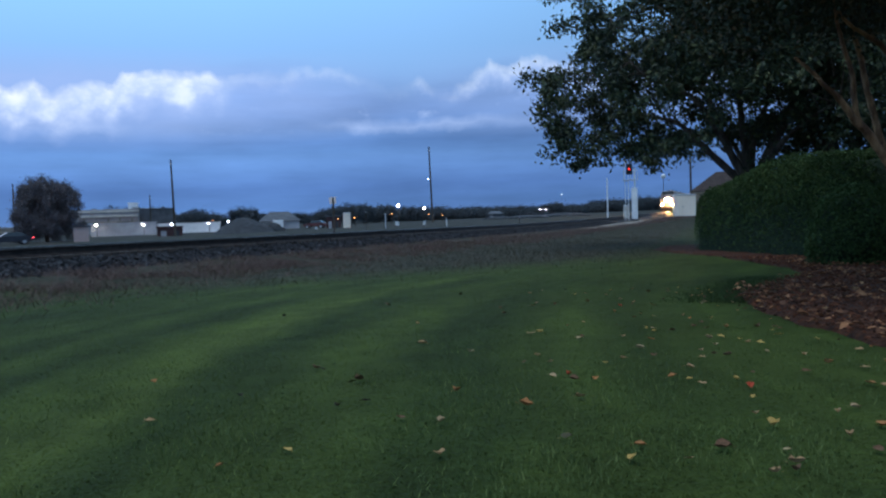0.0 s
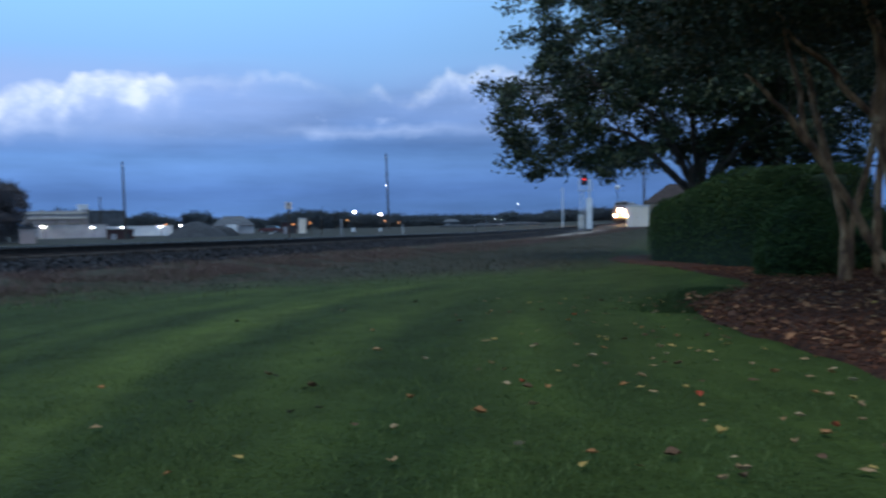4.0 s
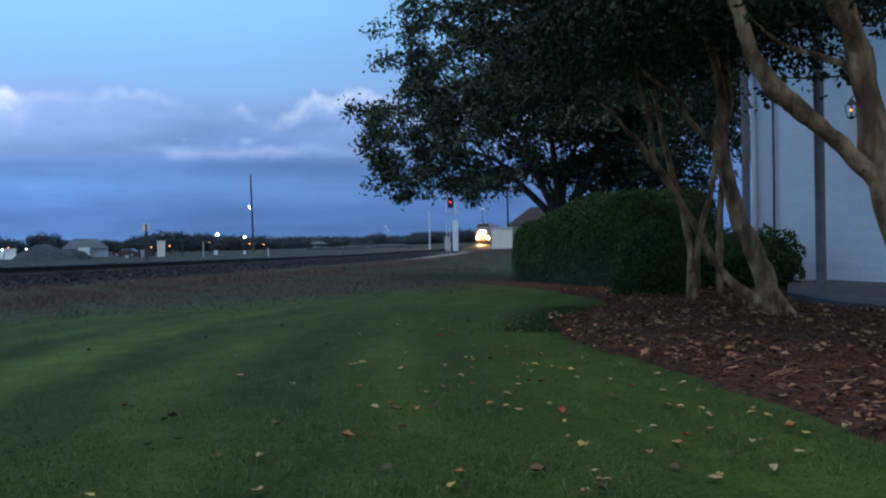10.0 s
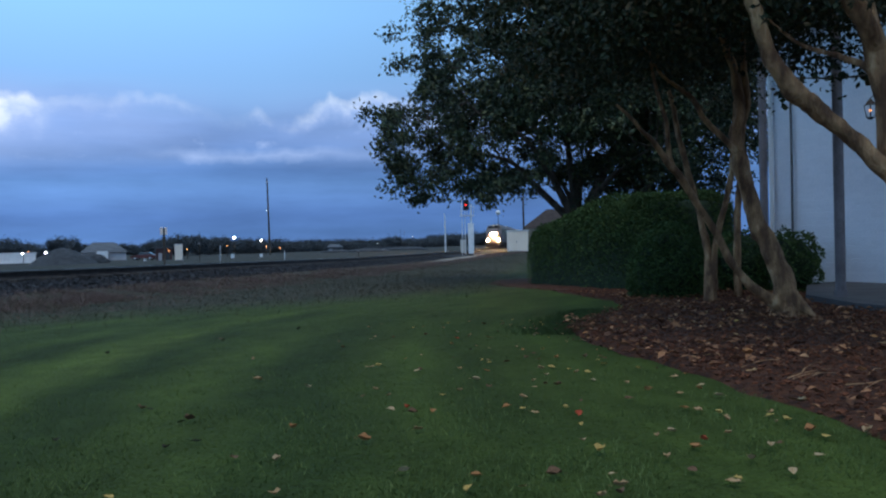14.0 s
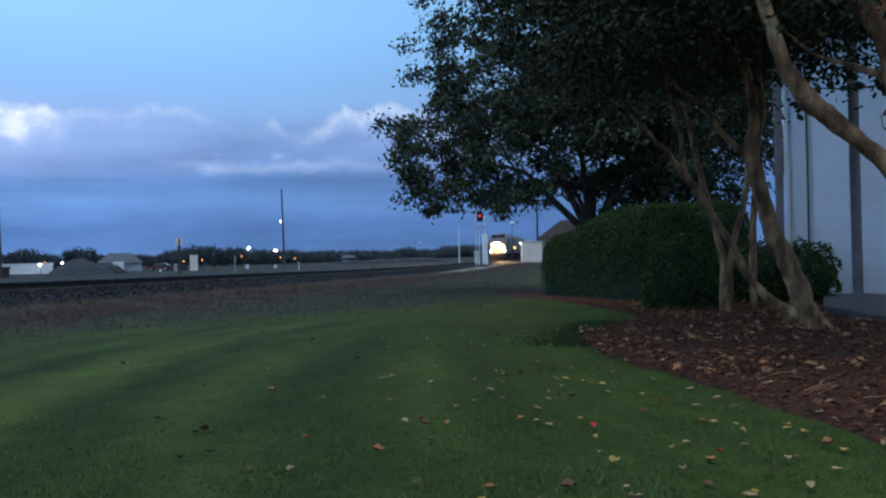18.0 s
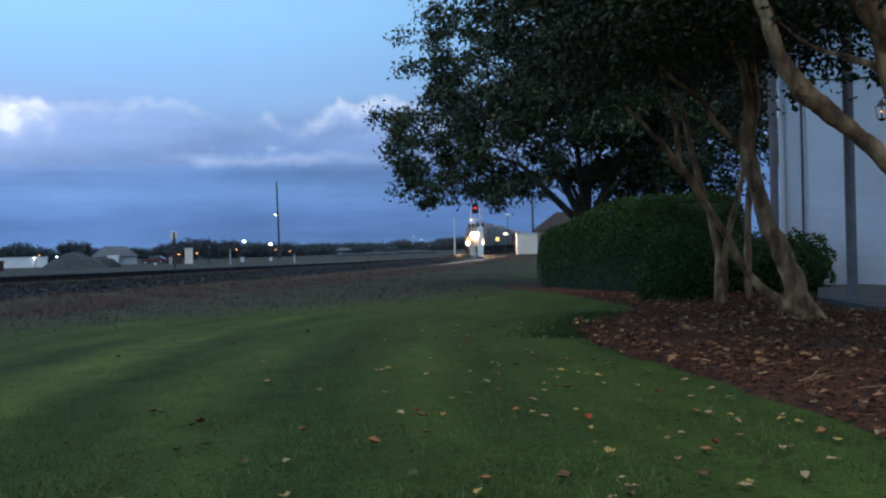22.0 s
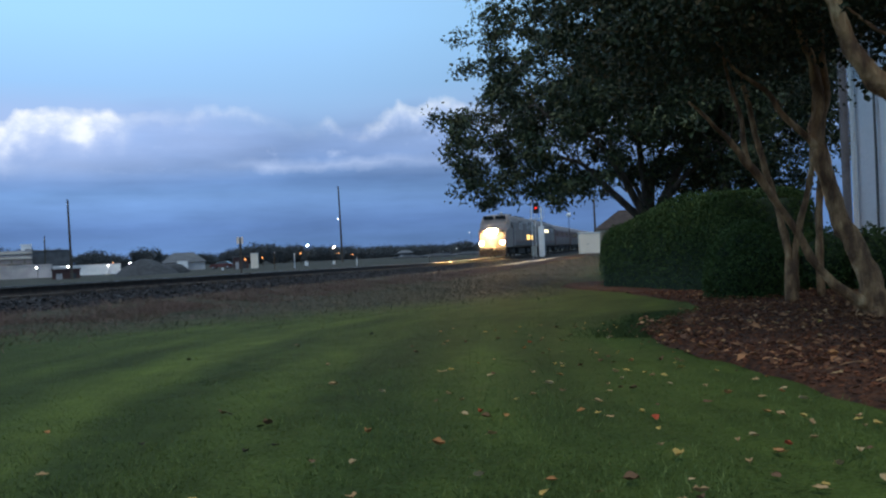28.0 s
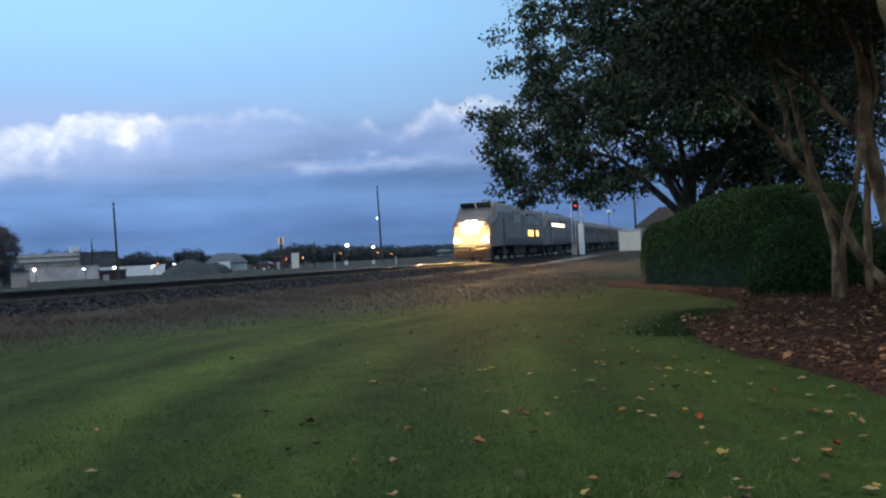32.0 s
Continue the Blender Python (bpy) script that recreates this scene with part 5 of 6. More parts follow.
def build_bungalow():
    a = aim(16.85, 97)
    b = thing("signal_bungalow", Matrix.Translation(a) @ pose(0, 0, 0, 0, 0, -12), "pale metal signal equipment hut beside the line", "equipment hut")
    part("body", boxed((2.35, 2.0, 2.35), (0, 0, 1.22), 0.02), M["hutpaint"], b)
    part("roof", boxed((2.5, 2.15, 0.14), (0, 0, 2.46), 0.03), M["galv"], b)
    d = part("door", boxed((0.9, 0.05, 2.0), (-0.55, -1.02, 1.15), 0.012), M["hutpaint"], b)
    part("handle", boxed((0.04, 0.06, 0.18), (-0.22, -1.07, 1.15), 0.01), M["black"], d)
    part("plinth", boxed((2.2, 1.9, 0.2), (0, 0, 0.0), 0.01), M["concrete"], b)
    # a pale dirt mound of the access track
    bm = bmesh.new()
    bmesh.ops.create_grid(bm, x_segments=24, y_segments=12, size=1)
    c = aim(13.2, 68)
    for v in bm.verts:
        r = 1 - min(1, v.co.x ** 2 + v.co.y ** 2)
        u, d2 = v.co.x * 26, v.co.y * 1.9
        p = c + Vector((EX * u - EY * d2, EY * u + EX * d2, 0))
        v.co = (p.x, p.y, float(ground_z(p.x, p.y)) - 0.06 + 0.16 * r + 0.05 * noise.noise((u * 0.4, d2, 0)))
    tagged(part("access_track", bm, M["dirt"], smooth_faces=True), "pale bare dirt strip beside the railway", "dirt track", kind="structure")


def build_posts():
    p = aim(11.8, 101)
    s = thing("crossing_post", Matrix.Translation(p), "slim white steel crossing post beyond the track", "post")
    part("shaft", cyled(0.09, 0.07, 5.2, (0, 0, 2.6), 10), M["white"], s)
    part("collar", cyled(0.14, 0.14, 0.35, (0, 0, 0.2), 10), M["galv"], s)
    p = aim(13.05, 99)
    s = thing("relay_cabinet", Matrix.Translation(p), "small pale trackside relay cabinet", "cabinet")
    part("body", boxed((0.6, 0.5, 1.75), (0, 0, 0.95), 0.02), M["cream"], s)
    part("lid", boxed((0.68, 0.58, 0.08), (0, 0, 1.86), 0.02), M["galv"], s)
    p = aim(-6.33, 95)
    s = thing("relay_cabinet", Matrix.Translation(p), "tall cream trackside cabinet in the yard", "cabinet")
    part("body", boxed((0.80, 0.6, 1.7), (0, 0, 0.9), 0.02), M["hutpaint"], s)
    part("lid", boxed((0.88, 0.68, 0.07), (0, 0, 1.78), 0.015), M["galv"], s)
    p = aim(-7.23, 60)
    s = thing("track_sign", Matrix.Translation(p), "pale two-board sign on a dark wooden post", "sign")
    part("post", boxed((0.14, 0.14, 2.75), (0, 0, 1.35), 0.01), M["pole"], s)
    part("board", boxed((0.19, 0.04, 0.50), (-0.15, -0.1, 2.52), 0.01), M["signboard"], s, "pale pinkish board")
    part("board", boxed((0.15, 0.04, 0.50), (0.14, -0.1, 2.52), 0.01), M["signboard"], s, "pale pinkish board")
    for az, el, lean, d in ((-17.8, 4.25, -1.0, 118), (-0.35, 4.76, -1.0, 128), (17.3, 3.35, 0.0, 112), (-19.3, 1.95, 0.0, 175), (-27.3, 2.8, 0.0, 150)):
        b = aim(az, d)
        h = EYE[2] + d * math.tan(radians(el)) - b.z
        s = thing("utility_pole", Matrix.Translation(b) @ pose(0, 0, 0, 0, lean, 0), "tall bare dark wooden utility pole", "utility pole", "poles along the line")
        part("shaft", cyled(0.17, 0.11, h + 0.4, (0, 0, h / 2 - 0.2), 10), M["pole"], s)
        part("band", cyled(0.135, 0.135, 0.12, (0, 0, h - 0.6), 10), M["galv"], s)
        if -1 < az < 0:
            zl = EYE[2] + d * math.tan(radians(2.53)) - b.z
            arm = part("lamp_arm", boxed((0.5, 0.05, 0.05), (-0.22, 0, zl + 0.1), 0.0), M["galv"], s)
            bm = bmesh.new()
            bmesh.ops.create_uvsphere(bm, u_segments=10, v_segments=8, radius=0.045)
            bmesh.ops.translate(bm, vec=(-0.38, 0, zl), verts=bm.verts[:])
            part("globe", bm, M["lampcool"], arm, "small round white lamp")
    # an unlit globe lamp by the station
    b = aim(15.54, 118)
    h = EYE[2] + 118 * math.tan(radians(1.97)) - b.z
    s = thing("globe_lamp", Matrix.Translation(b), "white globe lamp on a thin dark post", "street lamp")
    part("post", cyled(0.05, 0.04, h, (0, 0, h / 2), 8), M["pole"], s)
    bm = bmesh.new()
    bmesh.ops.create_uvsphere(bm, u_segments=14, v_segments=10, radius=0.32)
    bmesh.ops.translate(bm, vec=(0, 0, h + 0.2), verts=bm.verts[:])
    part("globe", bm, M["white"], s, "pale opal globe", True)
    # low posts and pipes in the yard across the line
    for az, d, h, w, mat in ((0.63, 85, 0.85, 0.12, "white"), (-2.84, 105, 0.5, 0.6, "white"), (-5.0, 80, 1.7, 0.12, "pole"), (-3.65, 85, 1.5, 0.12, "galv"), (-0.95, 105, 0.42, 0.5, "white"), (5.71, 84, 0.8, 0.12, "pole"), (-8.46, 118, 0.45, 0.4, "white")):
        b = aim(az, d)
        s = thing("yard_marker", Matrix.Translation(b), "low pale marker post in the yard" if mat != "pole" else "short dark post in the yard", "post", "yard markers")
        w *= 0.7
        part("stem", boxed((w, 0.12, h), (0, 0, h / 2 - 0.03), 0.01), M[mat], s)
        part("cap", boxed((w * 1.1, 0.15, 0.06), (0, 0, h), 0.01), M["galv"], s)


def lamp_post(az, d, el, mat, label, r=0.25):
    p = aim(az, d)
    h = EYE[2] + d * math.tan(radians(el)) - p.z
    s = thing("yard_lamp", Matrix.Translation(p), label, "street lamp", "lamps across the line")
    part("mast", cyled(0.055, 0.035, max(h, 0.5), (0, 0, max(h, 0.5) / 2), 8), M["pole"], s)
    part("arm", boxed((0.06, 0.6, 0.05), (0, -0.25, h), 0.0), M["pole"], s)
    bm = bmesh.new()
    bmesh.ops.create_uvsphere(bm, u_segments=10, v_segments=6, radius=r)
    for v in bm.verts:
        v.co = Vector((v.co.x, v.co.y - 0.5, v.co.z * 0.6 + h - 0.05))
    part("lens", bm, mat, s)


# ---- the yard across the line ----
def shed(name, az0, az1, d, top, mat, roofmat, label, depth=9.0, pitch=0.0, doors=0, base=None):
    a, b = aim(az0, d), aim(az1, d)
    w = (b - a).length
    mid = (a + b) / 2
    z0 = base if base is not None else mid.z
    h = EYE[2] + d * math.tan(radians(top)) - z0
    t = thing(name, Matrix.Translation((mid.x, mid.y, z0)) @ pose(0, 0, 0, 0, 0, -(az0 + az1) / 2), label, "building")
    part("wall", boxed((w, depth, h), (0, depth / 2, h / 2), 0.0), mat, t)
    bm = bmesh.new()
    if pitch:
        vs = [bm.verts.new(p) for p in ((-w / 2 - 0.3, -0.4, h), (w / 2 + 0.3, -0.4, h), (w / 2 + 0.3, depth + 0.4, h), (-w / 2 - 0.3, depth + 0.4, h), (-w / 4, depth / 2, h + pitch), (w / 4, depth / 2, h + pitch))]
        for f in ((0, 1, 5, 4), (1, 2, 5), (2, 3, 4, 5), (3, 0, 4), (3, 2, 1, 0)):
            bm.faces.new([vs[k] for k in f])
    else:
        box(bm, (w + 0.3, depth + 0.3, 0.2), (0, depth / 2, h + 0.1))
    part("roof", bm, roofmat, t)
    for k in range(doors):
        x = -w / 2 + w * (k + 0.5) / doors
        part("door", boxed((w / doors * 0.45, 0.06, h * 0.62), (x, -0.03, h * 0.31), 0.0), M["shutter"] if k % 2 else M["greyshed"], t)
    return t


def far_tree(az, d, w, h, seed, label="dark rounded tree beyond the yard", clumps=60, skirt=False):
    rng = np.random.default_rng(seed)
    b = aim(az, d)
    t = thing("tree", Matrix.Translation(b), label, "tree", "trees beyond the yard")
    bm = bmesh.new()
    tube(bm, [(0, 0, -0.2), (0.05, 0, h * 0.25), (0, 0.1, h * 0.6)], [0.035 * h, 0.028 * h, 0.01 * h], 7)
    for k in range(5):
        a = k * 1.26 + rng.random()
        tube(bm, [(0, 0, h * 0.22), (math.cos(a) * w * 0.2, math.sin(a) * w * 0.2, h * 0.45), (math.cos(a) * w * 0.33, math.sin(a) * w * 0.33, h * 0.62)], [0.018 * h, 0.011 * h, 0.004 * h], 5)
    part("trunk", bm, M["darkbark"], t)
    n = clumps
    dv = rng.normal(size=(n, 3))
    dv /= np.linalg.norm(dv, axis=1)[:, None]
    c = dv * (rng.random(n) ** 0.5)[:, None] * np.array([w / 2, w / 2, h * 0.46]) * 0.88 + np.array([0, 0, h * 0.53])
    if skirt:
        lump = np.array([1 + 0.34 * noise.noise(Vector(a) * 1.9 + Vector((3, 1, 0))) for a in dv])
        c[:, :2] *= (lump * np.where(dv[:, 2] < 0.0, 0.98 / np.maximum(0.45, np.sqrt(1 - dv[:, 2] ** 2)), 0.98))[:, None]
        c[:, 2] = h * 0.53 + (c[:, 2] - h * 0.53) * lump
        c[:, 2] = np.where(c[:, 2] < h * 0.5, c[:, 2] * 1.12 - 0.11 * h, c[:, 2])
    pts = np.concatenate([a + rng.normal(0, w * (0.036 if skirt else 0.055), (260 if skirt else 120, 3)) for a in c])
    pts[:, 2] = np.maximum(pts[:, 2], 0.15)
    # both leaf colours carry painted haze, stronger on the skirted tree
    ob = part("crown", leaves_mesh("crown", pts, 0.16 if skirt else max(0.22, w * 0.036), M["hazyleaf"] if skirt else M["hazyfarleaf"], rng, 0.2, 0.8), None, t)
    ob["kind"] = "stuff"


def build_yard():
    big = shed("warehouse", -23.9, -18.6, 200, 1.02, M["greyshed"], M["greyshed"], "large pale flat-roofed warehouse beyond the yard", 30, doors=3)
    wing = shed("warehouse_wing", -23.7, -20.1, 188, 0.72, M["pinkwall"], M["greyshed"], "pinkish tan warehouse wing with a pale parapet", 10, doors=2)
    for owner, w, h in ((big, 18.5, 4.9), (wing, 11.8, 3.7)):
        part("parapet", boxed((w, 0.3, 0.35), (0, -0.28, h + 0.1), 0.03), M["cream"], owner, "pale weathered parapet")
        part("string_course", boxed((w, 0.12, 0.16), (0, -0.08, h - 1.1), 0.02), M["tan"], owner, "tan course under the parapet")
        n = int(w / 2.3)
        for k in range(n):
            part("pilaster", boxed((0.3, 0.16, h - 0.3), (w * ((k + 0.5) / n - 0.5), -0.10, (h - 0.3) / 2), 0.02), M["tan"], owner)
    for k, (x, h) in enumerate(((-5.2, 0.7), (0.8, 0.5), (3.6, 0.8))):
        vent = part("roof_unit", boxed((1.1, 1.1, h), (x, 3.0 + k, 5.05 + h / 2), 0.04), M["greyshed"], big, "grey rooftop unit")
        part("cap", boxed((1.25, 1.25, 0.1), (x, 3.0 + k, 5.05 + h), 0.02), M["roof"], vent)
    shed("roof_box", -20.65, -20.05, 205, 1.42, M["white"], M["white"], "white plant box above the warehouse roof", 3, base=3.6)
    shed("dark_block", -20.0, -17.9, 192, 1.0, M["roof"], M["roof"], "dark flat-roofed block beyond the warehouse", 8)
    shed("grey_shed", -22.96, -18.96, 150, 0.12, M["greyshed"], M["greyshed"], "long weathered grey metal shed", 8)
    shed("small_hut", -24.0, -23.1, 106, -0.02, M["pinkwall"], M["roof"], "small pinkish flat-roofed hut", 3)
    shed("white_shed", -18.88, -14.9, 160, -0.04, M["white"], M["white"], "long low white shed with wall lamps", 8)
    shed("red_container", -18.94, -17.33, 125, -0.25, M["rust"], M["rust"], "dark red shipping container", 2.6, doors=2)
    h = shed("yard_house", -12.3, -9.6, 165, -0.06, M["greyshed"], M["roof"], "low grey building with a hipped roof and a white door", 14, 1.9)
    part("shutter_door", boxed((2.0, 0.08, 1.75), (-0.25, -0.45, 0.9), 0.02), M["white"], h, "tall white shutter door")
    shed("dark_hut", -7.75, -6.75, 118, 0.10, M["rust"], M["roof"], "dark red flat-roofed hut behind the white cabinet", 4, doors=2)
    shed("far_house", 3.5, 4.6, 260, -0.08, M["roof"], M["roof"], "small far house with a grey hipped roof", 9, 0.9, doors=2)
    shed("low_store", 6.1, 8.3, 200, -0.2, M["roof"], M["roof"], "long low grey store beyond the line", 9, doors=4)
    shed("side_building", -33, -27.4, 150, 0.05, M["tan"], M["greyshed"], "low tan building at the road", 12, doors=4)
    shed("station_building", 17.3, 23.5, 190, 0.95, M["tan"], M["brownroof"], "brown hip-roofed station building by the line", 18, 4.5, doors=4)
    # the gravel heap
    bm = bmesh.new()
    bmesh.ops.create_cone(bm, cap_ends=False, segments=40, radius1=1, radius2=0.02, depth=1)
    bmesh.ops.subdivide_edges(bm, edges=bm.edges[:], cuts=4, use_grid_fill=True)
    for v in bm.verts:
        k = 1 + 0.10 * noise.noise(v.co * 3)
        z = (v.co.z + 0.5)
        v.co = Vector((v.co.x * 4.5 * k, v.co.y * 4.5 * k, 2.35 * (1 - (1 - z) ** 1.6) * k - 0.05))
    o = part("mound", bm, M["gravelpile"], smooth_faces=True)
    o.matrix_world = Matrix.Translation(aim(-13.3, 120))
    tagged(o, "large grey gravel mound in the yard", "mound")
    far_tree(-25.55, 113, 9.0, 8.5, 60, "dense dark rounded tree by the road", 380, True)
    rng = np.random.default_rng(62)
    for az, d, w, el in ((-16.6, 260, 11, 1.0), (-15.4, 300, 13, 0.7), (-13.3, 280, 12, 1.0), (-11.9, 300, 9, 0.55), (-11.0, 320, 10, 0.6), (-7.8, 240, 9, 0.75), (-7.0, 230, 8, 0.95), (-6.1, 230, 9, 1.1), (-5.2, 240, 10, 1.0), (-4.4, 250, 10, 0.85), (-3.5, 250, 11, 0.85), (-2.5, 260, 11, 0.62), (-1.4, 260, 12, 0.6), (-0.3, 270, 12, 0.62), (0.8, 280, 13, 0.5), (2.0, 290, 13, 0.55), (3.2, 300, 14, 0.45), (4.5, 300, 14, 0.42), (5.6, 310, 14, 0.36), (6.9, 320, 14, 0.32), (8.0, 300, 10, 0.75), (9.2, 330, 15, 0.32), (10.4, 320, 13, 0.4), (11.4, 330, 14, 0.6), (12.5, 320, 13, 0.7), (13.8, 330, 14, 0.7), (15.0, 330, 14, 0.8), (-20.5, 300, 10, 1.5), (-19.3, 300, 10, 1.3), (-18.4, 300, 9, 1.3), (-21.5, 310, 9, 1.45), (-9.8, 330, 14, 0.4)):
        h = EYE[2] + d * math.tan(radians(el - (0.12 if az > 0.5 else 0.0))) + 0.35
        far_tree(az, d, w, max(h, 3.0), int(rng.integers(1e6)))
    # the wooded skyline behind everything: one far strip of small crowns
    pts = []
    for k in range(1500):
        az = radians(rng.uniform(-50, 60))
        d = rng.uniform(420, 520)
        h = 1.3 + 2.4 * noise.noise((az * 14, 0, 0)) + rng.uniform(-0.6, 1.0)
        if h < 0.8:
            continue
        c = np.array([math.sin(az) * d, math.cos(az) * d, h * 0.45])
        pts.append(c + rng.normal(0, 1, (60, 3)) * np.array([3.0, 3.0, h * 0.26]))
    ob = new("far_woods", leaves_mesh("far_woods", np.concatenate(pts), 0.95, M["hazyfarleaf"], rng, 0.1, 0.9))
    tagged(ob, "dark wooded skyline beyond the yard", "woods", kind="stuff")
    # pale heaps and a low bank towards the bend
    for az, d, w, h in ((-11.75, 128, 2.6, 1.5), (6.3, 150, 4, 0.6), (4.2, 150, 3, 0.5), (9.0, 170, 5, 0.7)):
        bm = bmesh.new()
        bmesh.ops.create_icosphere(bm, subdivisions=3, radius=1)
        for v in bm.verts:
            v.co = Vector((v.co.x * w, v.co.y * w * 0.6, max(v.co.z, -0.1) * h)) * (1 + 0.12 * noise.noise(v.co * 2))
        o = part("mound", bm, M["gravelpile"], smooth_faces=True)
        o.matrix_world = Matrix.Translation(aim(az, d))
        tagged(o, "low grey brown earth mound", "mound", "mounds in the yard")
    for az, d, el, mat, r in ((-2.72, 150, 0.75, "lamp", 0.21), (-0.92, 160, 0.53, "lamp", 0.18), (-22.6, 148, 0.12, "lamp", 0.17), (-19.75, 148, 0.0, "lampcool", 0.10), (-17.95, 157, 0.0, "lampcool", 0.10), (-15.6, 157, -0.02, "lampcool", 0.10), (-14.3, 157, 0.02, "lampcool", 0.10),
                              (-15.3, 170, 0.12, "lampwarm", 0.12), (-6.93, 110, -0.02, "lampwarm", 0.11), (-5.77, 110, 0.03, "lampwarm", 0.10), (-3.2, 120, 0.2, "lampwarm", 0.10), (-0.6, 130, 0.1, "lampwarm", 0.10), (0.35, 150, -0.02, "lampwarm", 0.12), (8.68, 300, 1.1, "lampcool", 0.09), (8.95, 300, 0.85, "lampcool", 0.08), (9.42, 300, 0.53, "lampcool", 0.08), (10.01, 300, 0.13, "lampcool", 0.08), (7.13, 280, 0.13, "lampcool", 0.08), (7.62, 280, 0.10, "lampcool", 0.07), (-28.54, 140, 0.48, "lampcool", 0.17)):
        lamp_post(az, d, el, M[mat], {"lamp": "bright white floodlight on a yard mast", "lampcool": "small cool white yard lamp", "lampwarm": "small orange street lamp"}[mat], r)


# ---- cars ----
def build_car(m, paint, label, braking):
    """A saloon car, nose towards +x, with wheels of its own."""
    t = thing("car", m, label, "car")
    bm = bmesh.new()
    prof = [(-2.2, 0.35), (-2.25, 0.75), (-2.1, 0.95), (-1.35, 1.0), (1.0, 0.95), (2.0, 0.80), (2.25, 0.62), (2.25, 0.35)]
    a = [bm.verts.new((x, -0.86, z)) for x, z in prof]
    b = [bm.verts.new((x, 0.86, z)) for x, z in prof]
    for k in range(len(prof)):
        j = (k + 1) % len(prof)
        bm.faces.new((a[k], b[k], b[j], a[j]))
    bm.faces.new(a)
    bm.faces.new(b[::-1])
    bmesh.ops.recalc_face_normals(bm, faces=bm.faces[:])
    bmesh.ops.bevel(bm, geom=bm.edges[:], offset=0.05, segments=2, affect="EDGES")
    part("body", bm, paint, t)
    bm = bmesh.new()
    lo = [bm.verts.new(p) for p in ((-1.75, -0.78, 0.97), (1.05, -0.78, 0.95), (1.05, 0.78, 0.95), (-1.75, 0.78, 0.97))]
    hi = [bm.verts.new(p) for p in ((-1.05, -0.60, 1.42), (0.25, -0.60, 1.42), (0.25, 0.60, 1.42), (-1.05, 0.60, 1.42))]
    for k in range(4):
        j = (k + 1) % 4
        bm.faces.new((lo[k], lo[j], hi[j], hi[k]))
    bm.faces.new(hi)
    part("cabin", bm, M["pane"], t, "dark glazed cabin")
    part("roof_panel", boxed((1.25, 1.16, 0.04), (-0.4, 0, 1.44), 0.015), paint, t)
    wheels = []
    for x in (-1.35, 1.4):
        for y in (-0.80, 0.80):
            w = part("wheel", cyled(0.32, 0.32, 0.2, sides=18, axis="Y"), M["black"], t)
            rim = bmesh.new()
            cyl(rim, 0.19, 0.19, 0.22, sides=10, axis="Y")
            box(rim, (0.30, 0.225, 0.05))
            part("rim", rim, M["galv"], w)
            w.matrix_basis = pose(x, y, 0.32)
            wheels.append((w, (x, y, 0.32)))
    for y in (-0.62, 0.62):
        part("tail_light", boxed((0.06, 0.34, 0.14), (-2.24, y, 0.76), 0.01), M["taillight"] if braking else M["redcar"], t, "lit red tail light" if braking else "")
        part("headlight", boxed((0.06, 0.32, 0.12), (2.23, y, 0.66), 0.01), M["pane"], t)
    return t, wheels


CAR_GO = ((0.0, 0.0), (0.2, 1.34), (0.4, 2.55), (0.6, 3.45), (0.8, 4.15), (1.2, 5.2), (1.6, 5.7), (2.0, 5.8), (32.0, 5.8))
CAR_FROM, CAR_DIR = aim(-26.43, 104), Vector((-0.80, -0.60, 0))


def car_pose(s):
    p = CAR_FROM + CAR_DIR * (s + 2.2)
    return Matrix.Translation((p.x, p.y, float(ground_z(p.x, p.y)))) @ pose(0, 0, 0, 0, 0, math.degrees(math.atan2(CAR_DIR.y, CAR_DIR.x)))


# ---- the train ----
U_TRAIN = ((0, 169.5), (4, 168.0), (9, 163.0), (13, 154.0), (17, 138.5), (20, 122.0), (22, 110.0), (25, 93.5), (28, 77.0), (30, 65.7), (32, 54.2))


def bogie(parent, y, wheel_r, axles):
    """A truck: frame, springs, axles with wheels; the wheelsets turn."""
    b = boxed((2.35, 3.1, 0.28), (0, y, 0.62), 0.04)
    part("bogie_frame", b, M["under"], parent)
    for s in (-1, 1):
        part("side_frame", boxed((0.16, 3.5, 0.42), (s * 1.12, y, 0.58), 0.05), M["under"], parent)
    sets = []
    for dy in axles:
        bm = bmesh.new()
        for s in (-1, 1):
            cyl(bm, wheel_r, wheel_r, 0.13, (s * 0.76, 0, 0), 20, "X")
            cyl(bm, wheel_r * 0.55, wheel_r * 0.4, 0.1, (s * 0.86, 0, 0), 12, "X")
            box(bm, (0.03, wheel_r * 1.1, 0.1), (s * 0.835, 0, 0))
        cyl(bm, 0.09, 0.09, 1.5, (0, 0, 0), 10, "X")
        w = part("wheelset", bm, M["under"], parent)
        sets.append((w, (0, y + dy, wheel_r)))
    return sets


def extrude_profile(prof, y0, y1):
    """A body: the half profile (x, z) mirrored, from y0 to y1."""
    bm = bmesh.new()
    full = prof + [(-x, z) for x, z in reversed(prof) if abs(x) > 1e-6]
    a = [bm.verts.new((x, y0, z)) for x, z in full]
    b = [bm.verts.new((x, y1, z)) for x, z in full]
    n = len(full)
    for k in range(n):
        bm.faces.new((a[k], a[(k + 1) % n], b[(k + 1) % n], b[k]))
    bm.faces.new(a[::-1])
    bm.faces.new(b)
    bmesh.ops.recalc_face_normals(bm, faces=bm.faces[:])
    return bm


